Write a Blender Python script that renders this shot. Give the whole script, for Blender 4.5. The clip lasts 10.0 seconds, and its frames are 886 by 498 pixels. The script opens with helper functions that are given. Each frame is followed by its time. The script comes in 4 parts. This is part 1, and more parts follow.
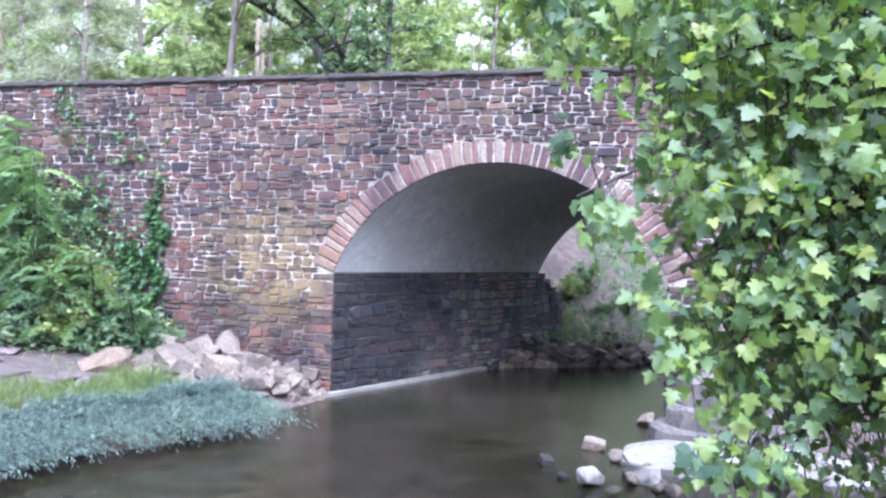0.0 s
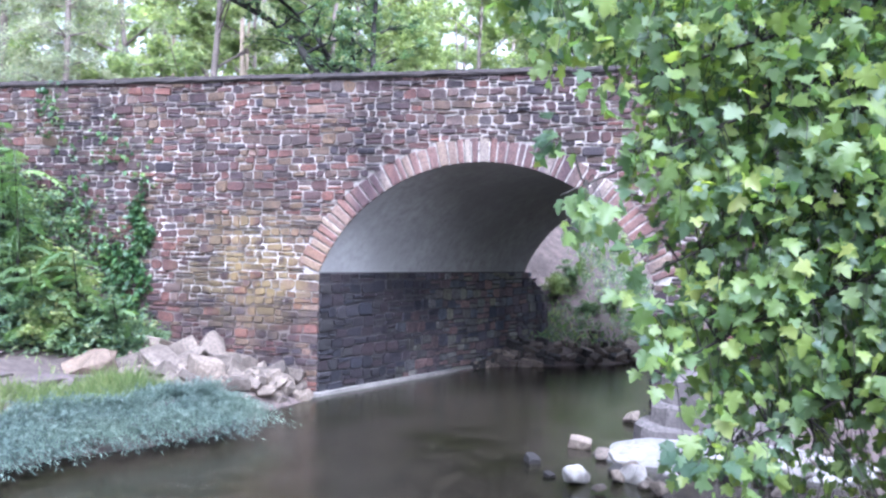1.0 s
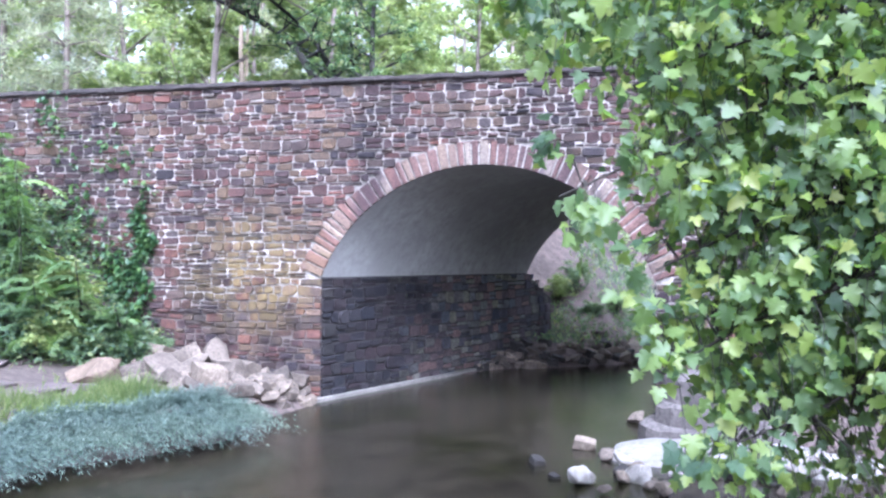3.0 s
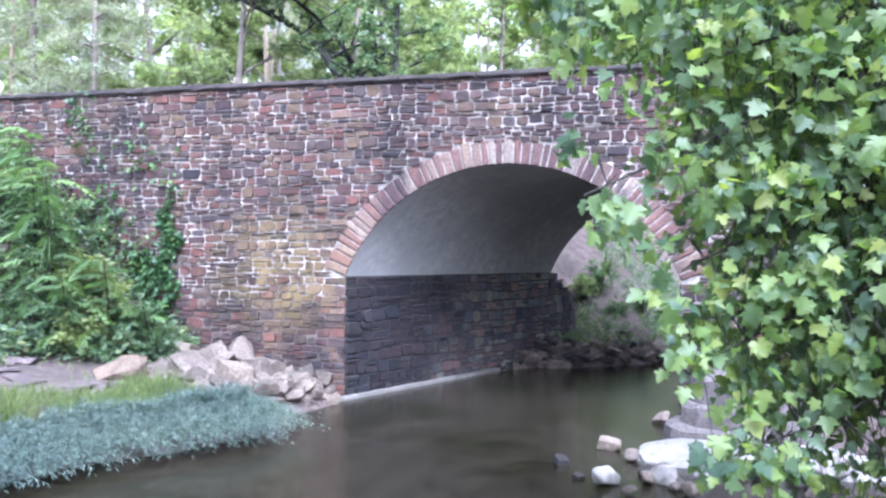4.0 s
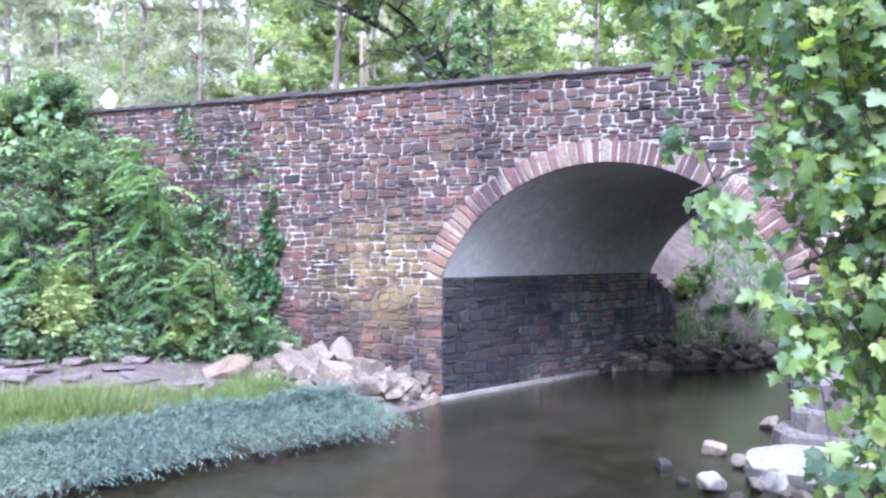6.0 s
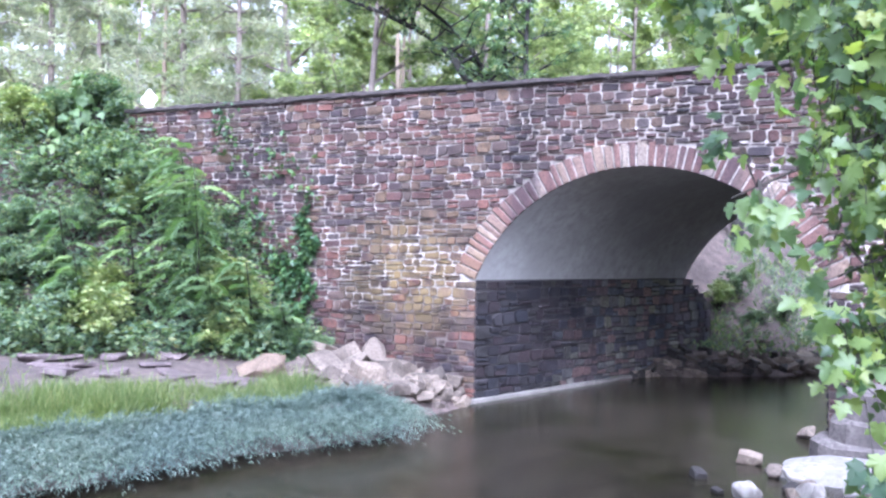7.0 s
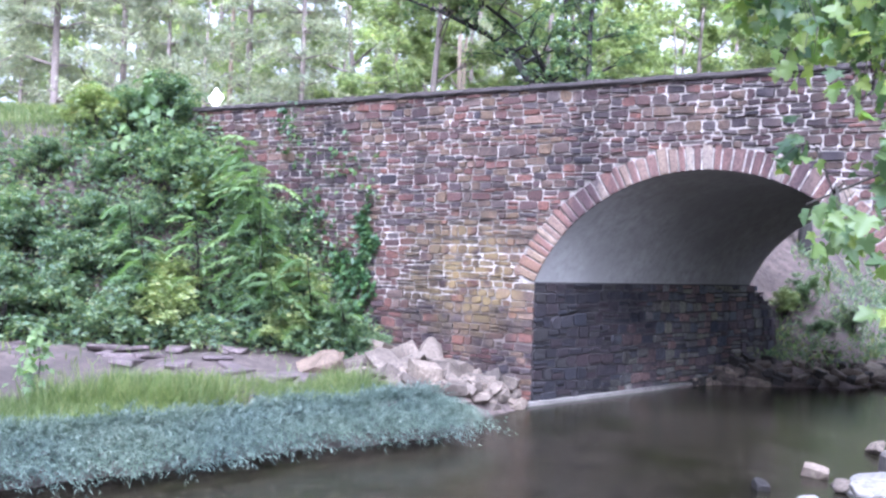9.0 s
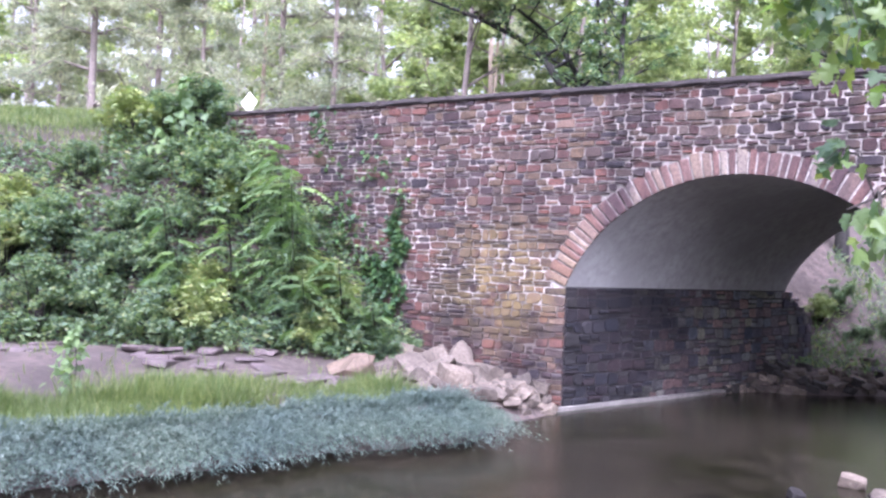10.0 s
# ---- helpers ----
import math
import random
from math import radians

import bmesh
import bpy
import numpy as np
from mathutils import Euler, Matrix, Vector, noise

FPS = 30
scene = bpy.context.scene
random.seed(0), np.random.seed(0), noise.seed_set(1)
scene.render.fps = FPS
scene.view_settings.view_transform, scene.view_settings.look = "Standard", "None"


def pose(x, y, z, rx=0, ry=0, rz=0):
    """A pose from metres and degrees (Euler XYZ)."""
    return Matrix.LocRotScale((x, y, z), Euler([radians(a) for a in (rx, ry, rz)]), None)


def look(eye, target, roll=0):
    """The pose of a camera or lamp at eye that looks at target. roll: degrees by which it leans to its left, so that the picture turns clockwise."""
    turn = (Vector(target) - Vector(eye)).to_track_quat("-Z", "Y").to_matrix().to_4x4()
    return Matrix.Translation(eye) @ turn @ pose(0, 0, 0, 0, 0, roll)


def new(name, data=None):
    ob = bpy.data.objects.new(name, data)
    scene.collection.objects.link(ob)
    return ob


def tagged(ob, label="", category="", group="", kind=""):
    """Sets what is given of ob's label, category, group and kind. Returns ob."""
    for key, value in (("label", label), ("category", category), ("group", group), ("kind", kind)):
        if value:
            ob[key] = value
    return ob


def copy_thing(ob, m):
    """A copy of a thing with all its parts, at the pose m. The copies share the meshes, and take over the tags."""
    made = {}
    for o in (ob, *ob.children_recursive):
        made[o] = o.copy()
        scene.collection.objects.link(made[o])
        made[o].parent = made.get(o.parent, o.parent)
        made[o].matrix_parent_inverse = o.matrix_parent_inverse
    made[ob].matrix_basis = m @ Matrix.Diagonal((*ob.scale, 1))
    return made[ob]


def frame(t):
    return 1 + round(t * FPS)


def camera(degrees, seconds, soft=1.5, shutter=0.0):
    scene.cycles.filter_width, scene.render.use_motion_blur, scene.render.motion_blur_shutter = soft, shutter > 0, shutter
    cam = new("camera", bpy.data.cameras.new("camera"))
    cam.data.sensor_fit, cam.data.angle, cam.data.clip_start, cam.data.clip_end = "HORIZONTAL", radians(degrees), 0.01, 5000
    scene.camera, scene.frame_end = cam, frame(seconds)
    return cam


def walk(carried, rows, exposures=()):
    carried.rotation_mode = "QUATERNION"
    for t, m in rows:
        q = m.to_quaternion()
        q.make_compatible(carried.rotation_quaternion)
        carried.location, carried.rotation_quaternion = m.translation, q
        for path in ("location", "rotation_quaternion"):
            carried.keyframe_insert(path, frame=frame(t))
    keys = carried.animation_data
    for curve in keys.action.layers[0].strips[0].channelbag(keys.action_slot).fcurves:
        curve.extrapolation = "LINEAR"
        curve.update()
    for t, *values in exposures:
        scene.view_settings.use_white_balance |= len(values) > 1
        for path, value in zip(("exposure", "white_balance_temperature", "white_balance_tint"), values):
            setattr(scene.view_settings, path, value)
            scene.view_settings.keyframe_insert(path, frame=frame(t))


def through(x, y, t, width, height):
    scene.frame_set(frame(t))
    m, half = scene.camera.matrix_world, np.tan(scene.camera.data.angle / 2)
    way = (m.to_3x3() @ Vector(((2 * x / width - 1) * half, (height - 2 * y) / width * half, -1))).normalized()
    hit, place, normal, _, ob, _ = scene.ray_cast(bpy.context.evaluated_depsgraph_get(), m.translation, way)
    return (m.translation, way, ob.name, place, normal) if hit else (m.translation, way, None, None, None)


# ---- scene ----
cam = camera(56.0, 10.0, soft=2.5, shutter=0.5)
ROWS = [
    (0.0, 0.0, 0.0, 2.55, 90.43, -1.65, 13.988),
    (0.5, 0.0029, 0.0007, 2.55, 90.444, -1.541, 13.449),
    (1.0, 0.0058, 0.0015, 2.55, 90.431, -1.399, 13.033),
    (1.5, 0.0116, 0.0029, 2.55, 90.522, -1.183, 12.766),
    (2.0, 0.0146, 0.0036, 2.55, 90.531, -0.915, 12.412),
    (2.5, 0.0175, 0.0044, 2.55, 90.58, -0.641, 12.704),
    (4.0, 0.0155, 0.0039, 2.55, 90.558, -0.52, 14.832),
    (4.5, 0.0136, 0.0034, 2.55, 90.383, -0.212, 16.134),
    (5.0, 0.0078, 0.0019, 2.55, 90.431, 0.084, 17.994),
    (5.5, 0.0, 0.0, 2.55, 90.596, 0.064, 19.706),
    (6.0, -0.0136, -0.0034, 2.55, 90.59, -0.053, 21.321),
    (7.5, -0.0408, -0.0102, 2.55, 90.763, -1.296, 24.484),
    (8.0, -0.0485, -0.0121, 2.55, 90.704, -1.516, 25.516),
    (8.5, -0.0582, -0.0145, 2.55, 90.626, -1.845, 26.51),
    (9.0, -0.0679, -0.0169, 2.55, 90.663, -2.081, 27.472),
    (9.5, -0.0776, -0.0194, 2.55, 90.77, -2.145, 28.559),
    (10.0, -0.0864, -0.0215, 2.55, 90.852, -2.398, 29.514),
]
walk(cam, [(t, pose(x, y, z, rx, ry, rz)) for t, x, y, z, rx, ry, rz in ROWS],
     exposures=[(0.0, 2.2, 5050, 19), (4.0, 2.2, 5050, 19), (5.0, 2.28, 5050, 19), (6.0, 2.28, 5050, 20), (7.5, 2.12, 5100, 23), (9.6, 2.07, 5100, 23), (9.8, 2.05, 5200, 27), (10.0, 2.02, 5400, 32)])

# ---- light ----
world = bpy.data.worlds.new("sky")
scene.world = world
world.use_nodes = True
wn = world.node_tree.nodes
sky = wn.new("ShaderNodeTexSky")
sky.sky_type = "NISHITA"
sky.sun_disc = False
SUN_ELEVATION, SUN_AZIMUTH = 52.0, 155.0
sky.sun_elevation, sky.sun_rotation = radians(SUN_ELEVATION), radians(SUN_AZIMUTH)
sky.air_density, sky.dust_density, sky.ozone_density = 1.0, 7.0, 1.0
haze = wn.new("ShaderNodeHueSaturation")  # thin white overcast
haze.inputs["Saturation"].default_value = 0.1
world.node_tree.links.new(sky.outputs[0], haze.inputs["Color"])
world.node_tree.links.new(haze.outputs[0], wn["Background"].inputs[0])
wn["Background"].inputs[1].default_value = 0.15
sun = new("sun", bpy.data.lights.new("sun", "SUN"))
sun.data.energy, sun.data.angle, sun.data.color = 1.0, radians(40), (1.0, 0.97, 0.92)
az, el = radians(SUN_AZIMUTH), radians(SUN_ELEVATION)
sun.matrix_world = look((0, 0, 30), (-math.sin(az) * math.cos(el), -math.cos(az) * math.cos(el), 30 - math.sin(el)))

# ---- materials ----
def shader(name):
    m = bpy.data.materials.new(name)
    m.use_nodes = True
    return m, m.node_tree.nodes, m.node_tree.links, m.node_tree.nodes["Principled BSDF"]


def ramp(nt, stops):
    r = nt.new("ShaderNodeValToRGB")
    while len(r.color_ramp.elements) < len(stops):
        r.color_ramp.elements.new(0.5)
    for e, (p, c) in zip(r.color_ramp.elements, stops):
        e.position, e.color = p, (*c, 1)
    return r


def position(nt):
    return nt.new("ShaderNodeNewGeometry").outputs["Position"]


def noise_at(nt, ln, scale, detail=4.0, rough=0.6, stretch=None):
    n = nt.new("ShaderNodeTexNoise")
    n.inputs["Scale"].default_value, n.inputs["Detail"].default_value, n.inputs["Roughness"].default_value = scale, detail, rough
    src = position(nt)
    if stretch:
        mp = nt.new("ShaderNodeMapping")
        mp.inputs["Scale"].default_value = stretch
        ln.new(src, mp.inputs[0])
        src = mp.outputs[0]
    ln.new(src, n.inputs["Vector"])
    return n


def random_value(nt, ln):
    """One value a piece, whether it is an object or an island of a joined mesh."""
    g, o, a = nt.new("ShaderNodeNewGeometry"), nt.new("ShaderNodeObjectInfo"), nt.new("ShaderNodeMath")
    ln.new(g.outputs["Random Per Island"], a.inputs[0])
    ln.new(o.outputs["Random"], a.inputs[1])
    f = nt.new("ShaderNodeMath")
    f.operation = "FRACT"
    ln.new(a.outputs[0], f.inputs[0])
    return f.outputs[0]


def mix(nt, ln, a, b, fac, how="MIX"):
    m = nt.new("ShaderNodeMix")
    m.data_type, m.blend_type = "RGBA", how
    for value, socket in ((fac, m.inputs[0]), (a, m.inputs[6]), (b, m.inputs[7])):
        if isinstance(value, (int, float)):
            socket.default_value = value
        elif isinstance(value, tuple):
            socket.default_value = (*value, 1)
        else:
            ln.new(value, socket)
    return m.outputs[2]


def bump(nt, ln, bsdf, height, strength, distance):
    b = nt.new("ShaderNodeBump")
    b.inputs["Strength"].default_value, b.inputs["Distance"].default_value = strength, distance
    ln.new(height, b.inputs["Height"])
    ln.new(b.outputs[0], bsdf.inputs["Normal"])


def spread(nt, ln, value, lo, hi):
    r = nt.new("ShaderNodeMapRange")
    r.inputs[1].default_value, r.inputs[2].default_value = lo, hi
    ln.new(value, r.inputs[0])
    return r.outputs[0]


def earth_like(name, dark, light, scale, rough=0.9, relief=0.02, patch=None):
    """Soil, rock or rendered surface with fine grain and broad stains."""
    m, nt, ln, b = shader(name)
    fine, broad = noise_at(nt, ln, scale * 8, 6), noise_at(nt, ln, scale, 3)
    col = mix(nt, ln, dark, light, spread(nt, ln, fine.outputs[0], 0.3, 0.7))
    if patch:
        col = mix(nt, ln, col, patch, spread(nt, ln, broad.outputs[0], 0.48, 0.62))
    else:
        col = mix(nt, ln, col, mix(nt, ln, col, dark, 0.7), spread(nt, ln, broad.outputs[0], 0.4, 0.65))
    ln.new(col, b.inputs["Base Color"])
    b.inputs["Roughness"].default_value = rough
    bump(nt, ln, b, fine.outputs[0], 0.7, relief)
    return m


def leaf_like(name, stops, gloss=0.45, through=0.35, glow=(1.0, 1.15, 0.5)):
    """Leaves: one colour a leaf, with light passing through."""
    m, nt, ln, b = shader(name)
    r = ramp(nt, stops)
    ln.new(random_value(nt, ln), r.inputs[0])
    n = noise_at(nt, ln, 0.9, 2)
    col = mix(nt, ln, r.outputs[0], mix(nt, ln, r.outputs[0], (0.75, 0.8, 0.9), 1.0, "MULTIPLY"), spread(nt, ln, n.outputs[0], 0.35, 0.65))
    ln.new(col, b.inputs["Base Color"])
    b.inputs["Roughness"].default_value = gloss
    t = nt.new("ShaderNodeBsdfTranslucent")
    ln.new(mix(nt, ln, col, glow, 1.0, "MULTIPLY"), t.inputs[0])
    ms = nt.new("ShaderNodeMixShader")
    ms.inputs[0].default_value = through
    ln.new(b.outputs[0], ms.inputs[1])
    ln.new(t.outputs[0], ms.inputs[2])
    ln.new(ms.outputs[0], nt["Material Output"].inputs[0])
    return m


def wall_stone(name, stops, wash=1.0):
    """Sandstone rubble: a colour for each stone, grain, dark run-off streaks and yellow lichen."""
    m, nt, ln, b = shader(name)
    r = ramp(nt, stops)
    ln.new(random_value(nt, ln), r.inputs[0])
    grain = noise_at(nt, ln, 26, 6, 0.7)
    col = mix(nt, ln, r.outputs[0], mix(nt, ln, r.outputs[0], (0.3, 0.28, 0.32), 1.0, "MULTIPLY"), spread(nt, ln, grain.outputs[0], 0.42, 0.66))
    streak = noise_at(nt, ln, 1.0, 3, 0.55, (0.9, 0.9, 0.18))
    col = mix(nt, ln, col, mix(nt, ln, col, (0.36, 0.35, 0.45), 1.0, "MULTIPLY"), spread(nt, ln, streak.outputs[0], 0.5, 0.64))
    # old run-off stains down the face
    sep = nt.new("ShaderNodeSeparateXYZ")
    ln.new(position(nt), sep.inputs[0])
    edge = noise_at(nt, ln, 1.6, 4, 0.65, (1, 1, 0.5))
    for centre, width in ((-8.1, 0.75), (-10.3, 0.9)):
        off = nt.new("ShaderNodeMath")
        off.operation = "SUBTRACT"
        ln.new(sep.outputs[0], off.inputs[0])
        off.inputs[1].default_value = centre
        mag = nt.new("ShaderNodeMath")
        mag.operation = "ABSOLUTE"
        ln.new(off.outputs[0], mag.inputs[0])
        fade = nt.new("ShaderNodeMath")
        fade.operation = "MULTIPLY"
        ln.new(spread(nt, ln, mag.outputs[0], width, width * 0.3), fade.inputs[0])
        ln.new(spread(nt, ln, edge.outputs[0], 0.38, 0.58), fade.inputs[1])
        col = mix(nt, ln, col, mix(nt, ln, col, (0.45, 0.45, 0.55), 1.0, "MULTIPLY"), fade.outputs[0])
    # lichen on the damp haunch left of the arch
    sep = nt.new("ShaderNodeVectorMath")
    sep.operation = "DISTANCE"
    mp = nt.new("ShaderNodeMapping")
    mp.inputs["Scale"].default_value = (0.75, 0.0, 1.0)
    ln.new(position(nt), mp.inputs[0])
    ln.new(mp.outputs[0], sep.inputs[0])
    sep.inputs[1].default_value = (-6.75 * 0.75, 0, 2.25)
    lich = noise_at(nt, ln, 3.2, 4, 0.6)
    near = spread(nt, ln, sep.outputs["Value"], 1.35, 0.35)
    mul = nt.new("ShaderNodeMath")
    mul.operation = "MULTIPLY"
    ln.new(near, mul.inputs[0])
    ln.new(spread(nt, ln, lich.outputs[0], 0.36, 0.6), mul.inputs[1])
    col = mix(nt, ln, col, mix(nt, ln, col, (0.24, 0.175, 0.065), 0.58), mul.outputs[0])
    ln.new(col, b.inputs["Base Color"])
    b.inputs["Roughness"].default_value = 0.88
    bump(nt, ln, b, grain.outputs[0], 0.8, 0.012)
    return m


RED_STONES = [(0.0, (0.026, 0.020, 0.025)), (0.12, (0.115, 0.052, 0.040)), (0.25, (0.052, 0.037, 0.040)), (0.4, (0.15, 0.064, 0.047)), (0.52, (0.036, 0.027, 0.032)),
              (0.64, (0.098, 0.063, 0.049)), (0.76, (0.128, 0.083, 0.05)), (0.88, (0.066, 0.051, 0.052)), (1.0, (0.185, 0.118, 0.085))]
stone_mat = wall_stone("red_sandstone", RED_STONES)
# abutment stones coloured lighter in place of light from the far opening
abut_mat = wall_stone("lightened_abutment_stone", [(p, tuple(v * k for v, k in zip(c, (1.75, 2.6, 3.0)))) for p, c in RED_STONES])
# courses nearest the arch mouth darkened along an uneven edge
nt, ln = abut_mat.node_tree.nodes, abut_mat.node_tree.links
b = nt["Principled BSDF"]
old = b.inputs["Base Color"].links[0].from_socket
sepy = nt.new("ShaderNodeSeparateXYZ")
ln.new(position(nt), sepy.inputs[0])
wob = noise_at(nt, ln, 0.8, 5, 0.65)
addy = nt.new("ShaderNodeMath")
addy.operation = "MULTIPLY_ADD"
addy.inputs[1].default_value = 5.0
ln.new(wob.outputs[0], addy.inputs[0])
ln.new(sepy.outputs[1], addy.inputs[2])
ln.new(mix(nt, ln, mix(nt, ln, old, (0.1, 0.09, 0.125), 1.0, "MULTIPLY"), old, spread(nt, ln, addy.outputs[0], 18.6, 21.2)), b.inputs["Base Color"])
ring_mat = wall_stone("ring_sandstone", [(0.0, (0.13, 0.075, 0.065)), (0.3, (0.21, 0.11, 0.085)), (0.6, (0.165, 0.10, 0.085)), (0.85, (0.25, 0.18, 0.13)), (1.0, (0.36, 0.3, 0.23))])
mortar_mat = earth_like("lime_mortar", (0.085, 0.072, 0.065), (0.66, 0.6, 0.55), 1.6, 0.95, 0.01)
nt, ln = mortar_mat.node_tree.nodes, mortar_mat.node_tree.links
# the lowest courses were never repointed: old dark mortar there
b = nt["Principled BSDF"]
old = b.inputs["Base Color"].links[0].from_socket
sepz = nt.new("ShaderNodeSeparateXYZ")
ln.new(position(nt), sepz.inputs[0])
wob = noise_at(nt, ln, 0.9, 3)
addz = nt.new("ShaderNodeMath")
addz.operation = "MULTIPLY_ADD"
addz.inputs[1].default_value, addz.inputs[2].default_value = 1.6, -0.8
ln.new(wob.outputs[0], addz.inputs[0])
sumz = nt.new("ShaderNodeMath")
ln.new(addz.outputs[0], sumz.inputs[0])
ln.new(sepz.outputs[2], sumz.inputs[1])
ln.new(mix(nt, ln, (0.12, 0.098, 0.088), old, spread(nt, ln, sumz.outputs[0], 1.5, 1.9)), b.inputs["Base Color"])
# darker mortar for the abutments and the wing wall
dark_mortar_mat = earth_like("dark_mortar", (0.024, 0.021, 0.022), (0.06, 0.053, 0.053), 1.6, 0.9, 0.01)
vault_mat = earth_like("rendered_vault", (0.27, 0.26, 0.25), (0.43, 0.42, 0.40), 0.7, 0.9, 0.004)
coping_mat = earth_like("weathered_coping", (0.018, 0.015, 0.015), (0.06, 0.047, 0.044), 2.0, 0.95, 0.03)
asphalt_mat = earth_like("asphalt", (0.04, 0.04, 0.04), (0.07, 0.07, 0.07), 3, 0.9, 0.005)
ground_mat = earth_like("bank_soil", (0.036, 0.028, 0.025), (0.14, 0.104, 0.092), 0.8, 0.95, 0.03, None)
rock_mat = earth_like("grey_riprap", (0.06, 0.048, 0.04), (0.24, 0.2, 0.165), 2.2, 0.85, 0.015)
pale_rock_mat = earth_like("pale_boulder", (0.2, 0.18, 0.165), (0.48, 0.45, 0.42), 1.2, 0.85, 0.012)
footing_mat = earth_like("old_footing_stone", (0.055, 0.047, 0.045), (0.2, 0.175, 0.165), 1.6, 0.9, 0.015)
nt, ln = rock_mat.node_tree.nodes, rock_mat.node_tree.links
b = nt["Principled BSDF"]
old = b.inputs["Base Color"].links[0].from_socket
tone = ramp(nt, [(0.0, (0.5, 0.48, 0.47)), (0.5, (0.95, 0.92, 0.9)), (1.0, (1.35, 1.3, 1.22))])
ln.new(nt.new("ShaderNodeObjectInfo").outputs["Random"], tone.inputs[0])
ln.new(mix(nt, ln, old, tone.outputs[0], 1.0, "MULTIPLY"), b.inputs["Base Color"])
tan_rock_mat = earth_like("tan_boulder", (0.085, 0.062, 0.045), (0.2, 0.145, 0.105), 2.2, 0.85, 0.015)
dark_rock_mat = earth_like("dark_wet_rock", (0.014, 0.012, 0.0115), (0.045, 0.04, 0.037), 2.2, 0.85, 0.015)
sand_mat = earth_like("pale_sand", (0.15, 0.14, 0.132), (0.36, 0.34, 0.325), 1.5, 0.95, 0.01)
bark_mat = earth_like("dark_bark", (0.013, 0.012, 0.011), (0.042, 0.038, 0.032), 1.5, 0.95, 0.03)
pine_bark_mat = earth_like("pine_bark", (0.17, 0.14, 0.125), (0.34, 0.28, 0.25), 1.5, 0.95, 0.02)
pale_bark_mat = earth_like("pale_bark", (0.26, 0.2, 0.15), (0.48, 0.38, 0.3), 1.5, 0.9, 0.02)
twig_mat = earth_like("twig_bark", (0.012, 0.01, 0.008), (0.035, 0.028, 0.02), 4, 0.85, 0.003)
ledge_mat = earth_like("concrete_ledge", (0.12, 0.11, 0.1), (0.26, 0.24, 0.22), 2.0, 0.9, 0.005)
sycamore_mat = leaf_like("sycamore_leaf", [(0.0, (0.105, 0.165, 0.1)), (0.35, (0.155, 0.225, 0.097)), (0.7, (0.21, 0.29, 0.092)), (0.9, (0.275, 0.345, 0.09)), (1.0, (0.34, 0.37, 0.11))], 0.4, 0.62)
shrub_mat = leaf_like("shrub_leaf", [(0.0, (0.095, 0.15, 0.095)), (0.5, (0.18, 0.25, 0.15)), (0.9, (0.27, 0.34, 0.18)), (1.0, (0.37, 0.36, 0.17))], 0.5, 0.5)
pale_shrub_mat = leaf_like("pale_shrub_leaf", [(0.0, (0.2, 0.25, 0.11)), (0.5, (0.3, 0.35, 0.14)), (0.9, (0.38, 0.42, 0.17)), (1.0, (0.46, 0.4, 0.15))], 0.4, 0.45)
shale_mat = earth_like("purple_shale", (0.05, 0.038, 0.039), (0.17, 0.128, 0.125), 2.5, 0.8, 0.02)
frond_mat = leaf_like("frond_leaf", [(0.0, (0.13, 0.2, 0.095)), (0.6, (0.19, 0.28, 0.125)), (1.0, (0.27, 0.36, 0.15))], 0.55, 0.45)
# woodland and pine leaves paled and greyed to stand in for haze and glare
wood_mat = leaf_like("haze_paled_leaf", [(0.0, (0.245, 0.29, 0.155)), (0.5, (0.37, 0.42, 0.215)), (1.0, (0.52, 0.54, 0.29))], 0.5, 0.6, (1.0, 1.1, 0.62))
pine_mat = leaf_like("haze_paled_needles", [(0.0, (0.34, 0.36, 0.25)), (0.6, (0.45, 0.465, 0.32)), (1.0, (0.58, 0.56, 0.4))], 0.5, 0.58, (1.0, 1.05, 0.8))
ivy_mat = leaf_like("ivy_leaf", [(0.0, (0.03, 0.075, 0.03)), (0.6, (0.06, 0.13, 0.04)), (1.0, (0.12, 0.19, 0.05))], 0.45, 0.25)
grass_mat = leaf_like("fresh_grass", [(0.0, (0.09, 0.13, 0.04)), (0.6, (0.15, 0.205, 0.055)), (1.0, (0.27, 0.285, 0.12))], 0.5, 0.35)
weed_mat = leaf_like("blue_green_weed", [(0.0, (0.05, 0.078, 0.06)), (0.6, (0.115, 0.16, 0.125)), (1.0, (0.26, 0.31, 0.24))], 0.7, 0.25, (0.9, 1.1, 0.8))
sign_mat, snt, sln, sb = shader("sign_sheet")
sb.inputs["Base Color"].default_value, sb.inputs["Roughness"].default_value = (0.85, 0.84, 0.72, 1), 0.45
post_mat, snt, sln, sb = shader("galvanised_post")
sb.inputs["Base Color"].default_value, sb.inputs["Roughness"].default_value, sb.inputs["Metallic"].default_value = (0.4, 0.4, 0.4, 1), 0.5, 0.8

water_mat, nt, ln, b = shader("creek_water")
